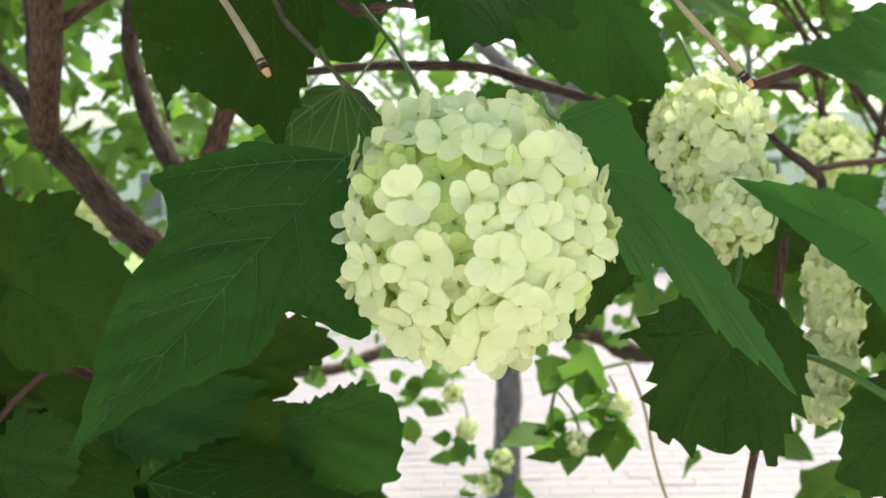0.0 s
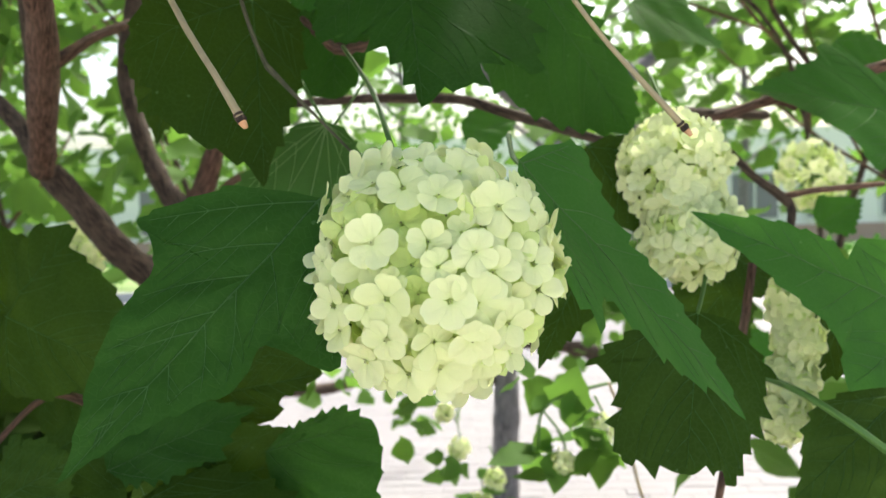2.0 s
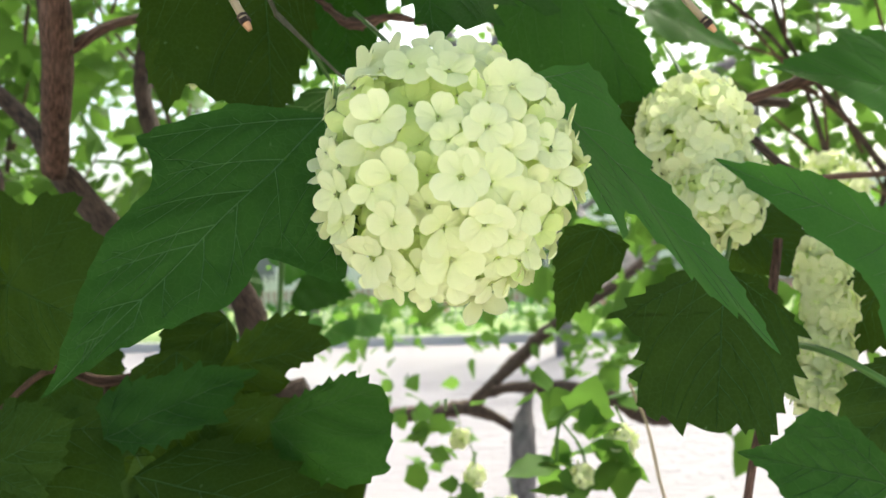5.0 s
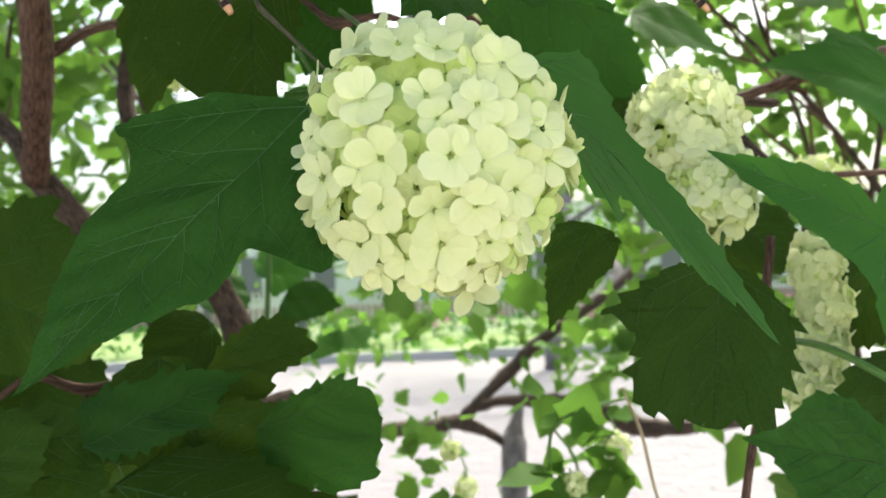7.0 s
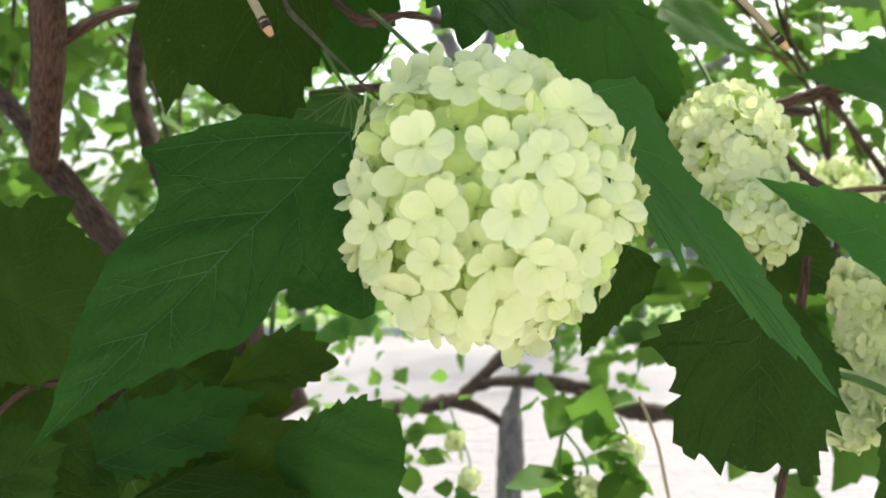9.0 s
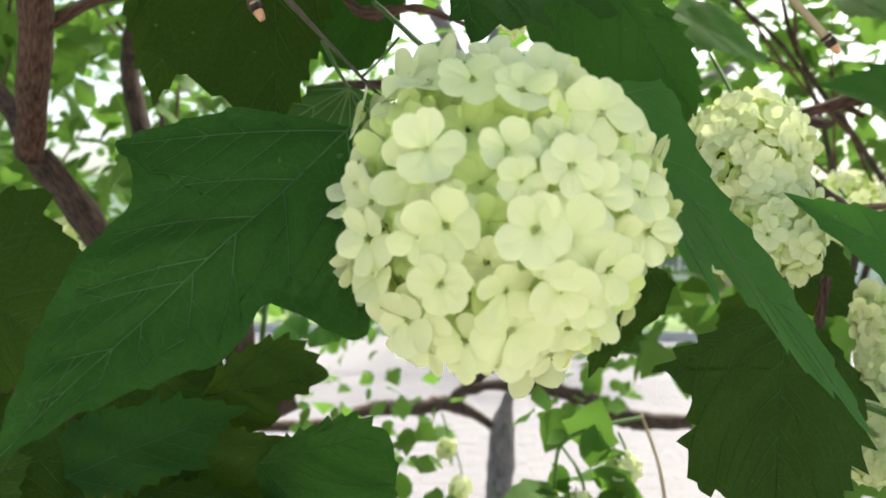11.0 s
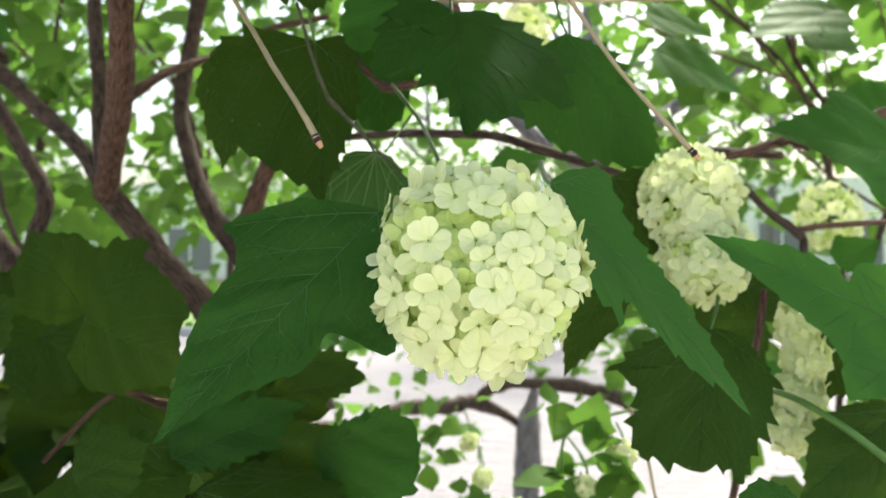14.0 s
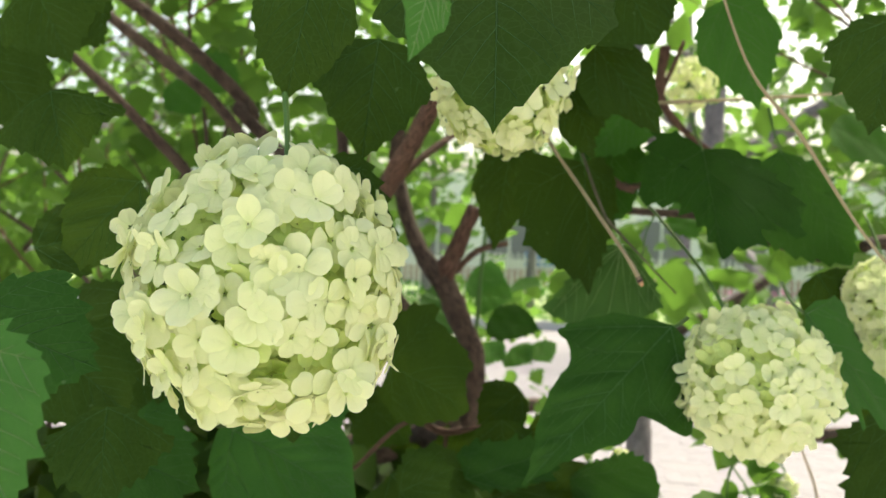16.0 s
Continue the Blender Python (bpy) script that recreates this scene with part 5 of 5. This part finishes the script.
for k, (x, y, z) in enumerate([(-0.45 - 0.12 * i, 1.0 + 0.11 * (i * 5 % 7), 0.95 + 0.05 * (i % 3)) for i in range(12)] + [(0.62 + 0.21 * i, 1.3 + 0.1 * (i * 3 % 5), 1.1) for i in range(3)]):
    rng = np.random.default_rng(70 + k)
    p, d, r, line = Vector((x, y, z)), Vector((0.25 * rng.normal(), 0.15 * rng.normal(), 1)), 0.009 * rng.uniform(0.5, 1.1), []
    for i in range(7):
        line.append((*p, r * (1 - 0.1 * i)))
        d += Vector((0.35 * rng.normal(), 0.15 * rng.normal(), 0))
        p = p + d.normalized() * 0.2
        if i > 1:
            q = d + Vector((rng.normal(), 0.4 * rng.normal(), 0.2))
            a = Vector(line[-1][:3])
            tube("twig", [(*a, r * 0.5), (*(a + q * 0.1), r * 0.4), (*(a + q * 0.2 + Vector((0, 0, 0.05))), r * 0.2)], bark_red, shrub, 5, 4, 0.05, k)
    tube("branch", line, bark_dark, shrub, 7, 4, 0.06, k)

# ---- tree by the path ----
tree_thing = thing("young_tree", (0, 0, 0), "slim grey-brown trunk with low crooked branches beside paving", "tree")
tube("trunk", [(0.190, 3.495, -0.05, 0.075), (0.210, 3.495, 0.3, 0.062), (0.220, 3.495, 0.546, 0.058), (0.225, 3.541, 0.623, 0.052), (0.243, 3.559, 0.701, 0.028), (0.271, 3.586, 0.819, 0.014)], bark_grey, tree_thing, 14, 6, 0.03, 3)
tube("branch", [(0.210, 3.542, 0.572, 0.0206), (0.142, 3.518, 0.635, 0.0218), (-0.016, 3.481, 0.714, 0.0330), (-0.171, 3.427, 0.705, 0.0351), (-0.342, 3.372, 0.709, 0.0321), (-0.558, 3.318, 0.647, 0.0267), (-0.824, 3.211, 0.657, 0.0212)], bark_dark, tree_thing, 10, 6, 0.08, 4)
tube("branch", [(-0.016, 3.481, 0.714, 0.0305), (0.085, 3.481, 0.817, 0.0279), (0.220, 3.530, 0.932, 0.0309), (0.354, 3.530, 1.056, 0.0284), (0.486, 3.531, 1.141, 0.0258), (0.725, 3.532, 1.299, 0.0232), (1.021, 3.632, 1.551, 0.0212)], bark_dark, tree_thing, 10, 6, 0.08, 4)
tube("branch", [(0.058, 3.481, 0.777, 0.0229), (0.184, 3.433, 0.811, 0.0250), (0.427, 3.390, 0.804, 0.0321), (0.613, 3.347, 0.758, 0.0340), (0.732, 3.352, 0.698, 0.0462), (0.875, 3.256, 0.702, 0.0353), (1.159, 3.263, 0.719, 0.0259)], bark_dark, tree_thing, 10, 6, 0.08, 4)
tree_two = thing("young_tree", (0, 0, 0), "dark trunk with forked branches behind the bush", "tree")
tube("trunk", [(0.486, 3.531, 1.141, 0.030), (0.748, 3.631, 1.350, 0.035), (0.553, 4.023, 1.612, 0.045), (0.615, 4.246, 1.898, 0.055), (0.618, 4.261, 2.393, 0.055), (0.668, 4.296, 3.289, 0.045)], bark_grey, tree_two, 12, 6, 0.05, 8)
tube("branch", [(0.615, 4.246, 1.898, 0.0557), (0.347, 4.101, 1.995, 0.0453), (0.077, 3.960, 2.235, 0.0442), (-0.094, 3.838, 2.533, 0.0402), (-0.206, 3.826, 2.763, 0.0345)], bark_grey, tree_two, 10, 6, 0.08, 9)
tube("branch", [(0.615, 4.246, 1.929, 0.0464), (0.913, 4.200, 2.065, 0.0513), (1.122, 4.139, 2.224, 0.0383), (1.434, 4.097, 2.402, 0.0287)], bark_grey, tree_two, 10, 6, 0.08, 9)
tube("branch", [(0.193, 3.978, 2.175, 0.0353), (0.165, 3.981, 2.440, 0.0324), (0.225, 4.000, 2.734, 0.0295)], bark_grey, tree_two, 10, 6, 0.08, 9)


def near_places(points, n, spread, seed):
    rng = np.random.default_rng(seed)
    return [Vector(p) + Vector(rng.normal(size=3) * spread) for p in points for _ in range(n)]


tagged(leaf_cloud("tree_leaves", near_places([(-0.196, 3.026, 0.722), (-0.068, 3.132, 0.650), (-0.412, 3.015, 0.864), (-0.527, 3.207, 0.999), (-0.300, 3.314, 1.002), (0.527, 3.336, 1.017), (0.599, 3.243, 0.859), (0.744, 3.244, 0.948), (0.365, 3.433, 0.964), (-0.613, 3.198, 1.214), (0.581, 3.333, 1.161), (0.042, 3.625, 0.954)], 9, 0.09, 31), 0.075, leaf_far_lit, tree_thing, 6), kind="stuff")
tagged(leaf_cloud("tree_leaves", near_places([(0.473, 3.631, 1.122), (0.647, 3.738, 1.068), (0.712, 3.542, 0.990), (0.375, 4.031, 1.057), (0.273, 4.226, 1.123), (0.738, 3.446, 0.899), (0.532, 3.740, 0.923), (0.725, 3.837, 1.169), (-0.534, 4.002, 1.167), (-0.624, 3.803, 1.056), (-0.409, 4.209, 1.089), (-0.732, 3.797, 1.144), (-0.210, 4.613, 1.121), (0.025, 4.622, 1.060), (0.576, 3.544, 0.815)], 10, 0.10, 35), 0.085, leaf_far_lit, tree_thing, 16), kind="stuff")

# ---- low sprays of small leaves and buds ----
spray = thing("leafy_spray", (0, 0, 0), "thin drooping shoots with small leaves and pale flower buds", "shoot")
tube("shoot", [(0.151, 0.655, 1.257, 0.0015), (0.112, 0.654, 1.248, 0.0015), (0.085, 0.652, 1.234, 0.0015), (0.080, 0.650, 1.200, 0.0012)], stalk_mat, spray, 6, 5, 0.03, 4)
tube("shoot", [(0.112, 0.654, 1.248, 0.0012), (0.127, 0.653, 1.233, 0.0012), (0.136, 0.652, 1.218, 0.0012)], stalk_mat, spray, 6, 5, 0.03, 4)
tube("shoot", [(0.085, 0.652, 1.234, 0.0010), (0.102, 0.651, 1.209, 0.0010), (0.104, 0.649, 1.185, 0.0010)], stalk_mat, spray, 6, 5, 0.03, 4)
tagged(leaf_cloud("shoot_leaves", near_places([(0.085, 0.651, 1.212), (0.095, 0.653, 1.234), (0.114, 0.651, 1.211), (0.121, 0.650, 1.194), (0.078, 0.694, 1.260), (0.084, 0.649, 1.190)], 3, 0.008, 32), 0.034, leaf_far_lit, spray, 8), kind="stuff")
tagged(leaf_cloud("shoot_leaves", near_places([(-0.054, 0.982, 1.121), (-0.018, 0.981, 1.091), (-0.038, 0.985, 1.157), (0.033, 0.978, 1.038), (-0.155, 1.085, 1.184), (-0.172, 1.082, 1.152), (0.010, 0.977, 1.031), (-0.060, 0.985, 1.165)], 4, 0.02, 33), 0.034, leaf_far_lit, spray, 9), kind="stuff")
flower_head((0.1349, 0.6521, 1.2158), 0.0124, 14, 0.0065, 50, "small pale green flower bud cluster on a thin shoot", (0.1307, 0.6541, 1.2450))
flower_head((0.1013, 0.6494, 1.1875), 0.0083, 14, 0.0065, 51, "small pale green flower bud cluster on a thin shoot", (0.0970, 0.6514, 1.2167))
flower_head((-0.0092, 0.9849, 1.1443), 0.0113, 14, 0.0070, 52, "small pale green flower bud cluster on a thin shoot", (-0.0156, 0.9879, 1.1885))
flower_head((0.0089, 0.9819, 1.0976), 0.0138, 14, 0.0070, 53, "small pale green flower bud cluster on a thin shoot", (0.0025, 0.9850, 1.1418))
flower_head((0.0552, 0.9799, 1.0561), 0.0131, 14, 0.0070, 54, "small pale green flower bud cluster on a thin shoot", (0.0488, 0.9830, 1.1003))
flower_head((0.0383, 0.9773, 1.0249), 0.0138, 14, 0.0070, 55, "small pale green flower bud cluster on a thin shoot", (0.0319, 0.9804, 1.0691))

# ---- across the path: kerb, hedge, fence, building ----
kerb = box_object("kerb", (0, 13.07, 0.04), (80, 0.14, 0.22), kerb_mat, None, 0.01)
tagged(kerb, "pale stone kerb along the paving", "kerb", kind="structure")
sheet("lawn", -60, 60, 13.14, 40, 0.03, grass_mat, "short sunlit grass behind the kerb", "lawn")
foliage("hedge", box_places(1500, (-12, 14), (13.4, 14.6), (0.05, 0.75), 11, 0.2), 0.13, hedge_mat, 11, "clipped low green hedge behind the kerb")
foliage("flower_bed", box_places(260, (-1, 6), (13.3, 13.5), (0.55, 0.85), 12, 0.2), 0.06, bloom_mat, 12, "pink bedding flowers before a hedge")
fence = thing("fence", (0, 18, 0), "white metal picket fence before a building", "fence")
slat = box_object("picket", (0, 0, 0.62), (0.045, 0.03, 1.2), white_paint, fence, 0.004)
for k in range(-40, 41):
    if k:
        ob = new("picket", slat.data)
        ob.parent = fence
        ob.location = (k * 0.14, 0, 0)
for z in (0.2, 1.05):
    box_object("rail", (0, 0.03, z), (11.4, 0.03, 0.05), white_paint, fence)
building = thing("building", (0, 26, 0), "pale rendered low building with wide white-framed windows", "building")
box_object("wall", (0, 3, 1.9), (44, 6, 3.9), wall_mat, building)
for k in range(-8, 9):
    window = box_object("window", (k * 2.5, -0.02, 1.6), (1.7, 0.10, 1.7), white_paint, building, 0.01)
    for side in (-0.4, 0.4):
        box_object("pane", (k * 2.5 + side, -0.075, 1.6), (0.72, 0.02, 1.5), pane_mat, window)
box_object("plinth", (0, -0.06, 0.3), (44, 0.1, 0.6), brick_mat, building)
box_object("panel", (-1.5, -0.12, 0.95), (0.9, 0.06, 0.5), blue_mat, building)
box_object("panel", (-0.2, -0.12, 0.9), (0.5, 0.06, 0.6), brick_mat, building)
for x, y, h, s in ((-7, 10.5, 6.0, 41), (-3.2, 15.2, 5.5, 42), (3.6, 15.6, 6.0, 43), (7.5, 10.0, 6.5, 44), (1.3, 11.2, 6.0, 45), (-1.2, 17.0, 6.5, 46), (-5.5, 16.5, 6.5, 47), (6.2, 16.8, 7.0, 48), (10.5, 16.0, 7.0, 49), (-10.5, 15.0, 7.0, 50)):
    rng = np.random.default_rng(s)
    t = thing("street_tree", (0, 0, 0), "tree with grey trunk and sunlit green crown", "tree")
    tube("trunk", [(x, y, -0.05, 0.13), (x + 0.05, y, h * 0.25, 0.1), (x + 0.1, y, h * 0.5, 0.08), (x, y, h * 0.85, 0.03)], bark_grey, t, 10, 6, 0.05, s)
    tips = []
    for k in range(9):
        a, z0 = k * 2.4, h * (0.32 + 0.05 * k)
        e = Vector((x + math.cos(a) * 1.5, y + math.sin(a) * 1.5, z0 + 0.8 + 0.3 * rng.normal()))
        tube("limb", [(x + 0.05, y, z0, 0.05), (*((e + Vector((x, y, z0))) / 2 + Vector((0, 0, 0.1))), 0.035), (*e, 0.012)], bark_grey, t, 7, 5, 0.06, k)
        tips += [e + Vector(rng.normal(size=3)) * 0.3, (e + Vector((x, y, z0 + 0.6))) / 2 + Vector(rng.normal(size=3)) * 0.3]
    tagged(leaf_cloud("crown", near_places(tips, 42, 0.36, s), 0.15, leaf_far_lit, t, s), kind="stuff")


# ---- paving bricks of the path ----
def brick_mesh(x, y, b=0.003, h=0.03):
    lo = [(-x, -y), (x, -y), (x, y), (-x, y)]
    hi = [(-x + b, -y + b), (x - b, -y + b), (x - b, y - b), (-x + b, y - b)]
    v = [(*p, 0.0) for p in lo] + [(*p, h - b) for p in lo] + [(*p, h) for p in hi]
    f = [(8, 9, 10, 11)] + [(i + r, (i + 1) % 4 + r, (i + 1) % 4 + r + 4, i + r + 4) for r in (0, 4) for i in range(4)]
    return v, f


BRICK_X, BRICK_Y = 0.20, 0.10
v, f = brick_mesh(BRICK_X / 2 - 0.004, BRICK_Y / 2 - 0.004)
first = mesh_object("paving_brick", v, f, paving_mat, pavement, smooth=False)
brick_data = first.data
bpy.data.objects.remove(first)
mesh_object("joint_bed", [(-2.3, 1.95, 0.0055), (4.6, 1.95, 0.0055), (4.6, 8.96, 0.0055), (-2.3, 8.96, 0.0055)], [(0, 1, 2, 3)], joint_mat, pavement, smooth=False)
rng = np.random.default_rng(91)
rest_v, rest_f, single = [], [], 0
for j in range(70):
    for i in range(34):
        x = -2.2 + i * BRICK_X + (0.1 if j % 2 else 0.0)
        y = 2.0 + j * BRICK_Y
        z = -0.022 + 0.0012 * rng.normal()
        if 0.0 < x < 2.0 and 3.6 < y < 5.2 and single < 300:
            ob = new("paving_brick", brick_data)
            ob.parent = pavement
            ob.location = (x, y, z)
            ob.rotation_euler = (0.004 * rng.normal(), 0.004 * rng.normal(), 0.006 * rng.normal())
            single += 1
        else:
            o = len(rest_v)
            rest_v += [(a + x, b + y, c + z) for a, b, c in v]
            rest_f += [tuple(q + o for q in g) for g in f]
tagged(mesh_object("paving_bricks", rest_v, rest_f, paving_mat, pavement, smooth=False), kind="stuff")
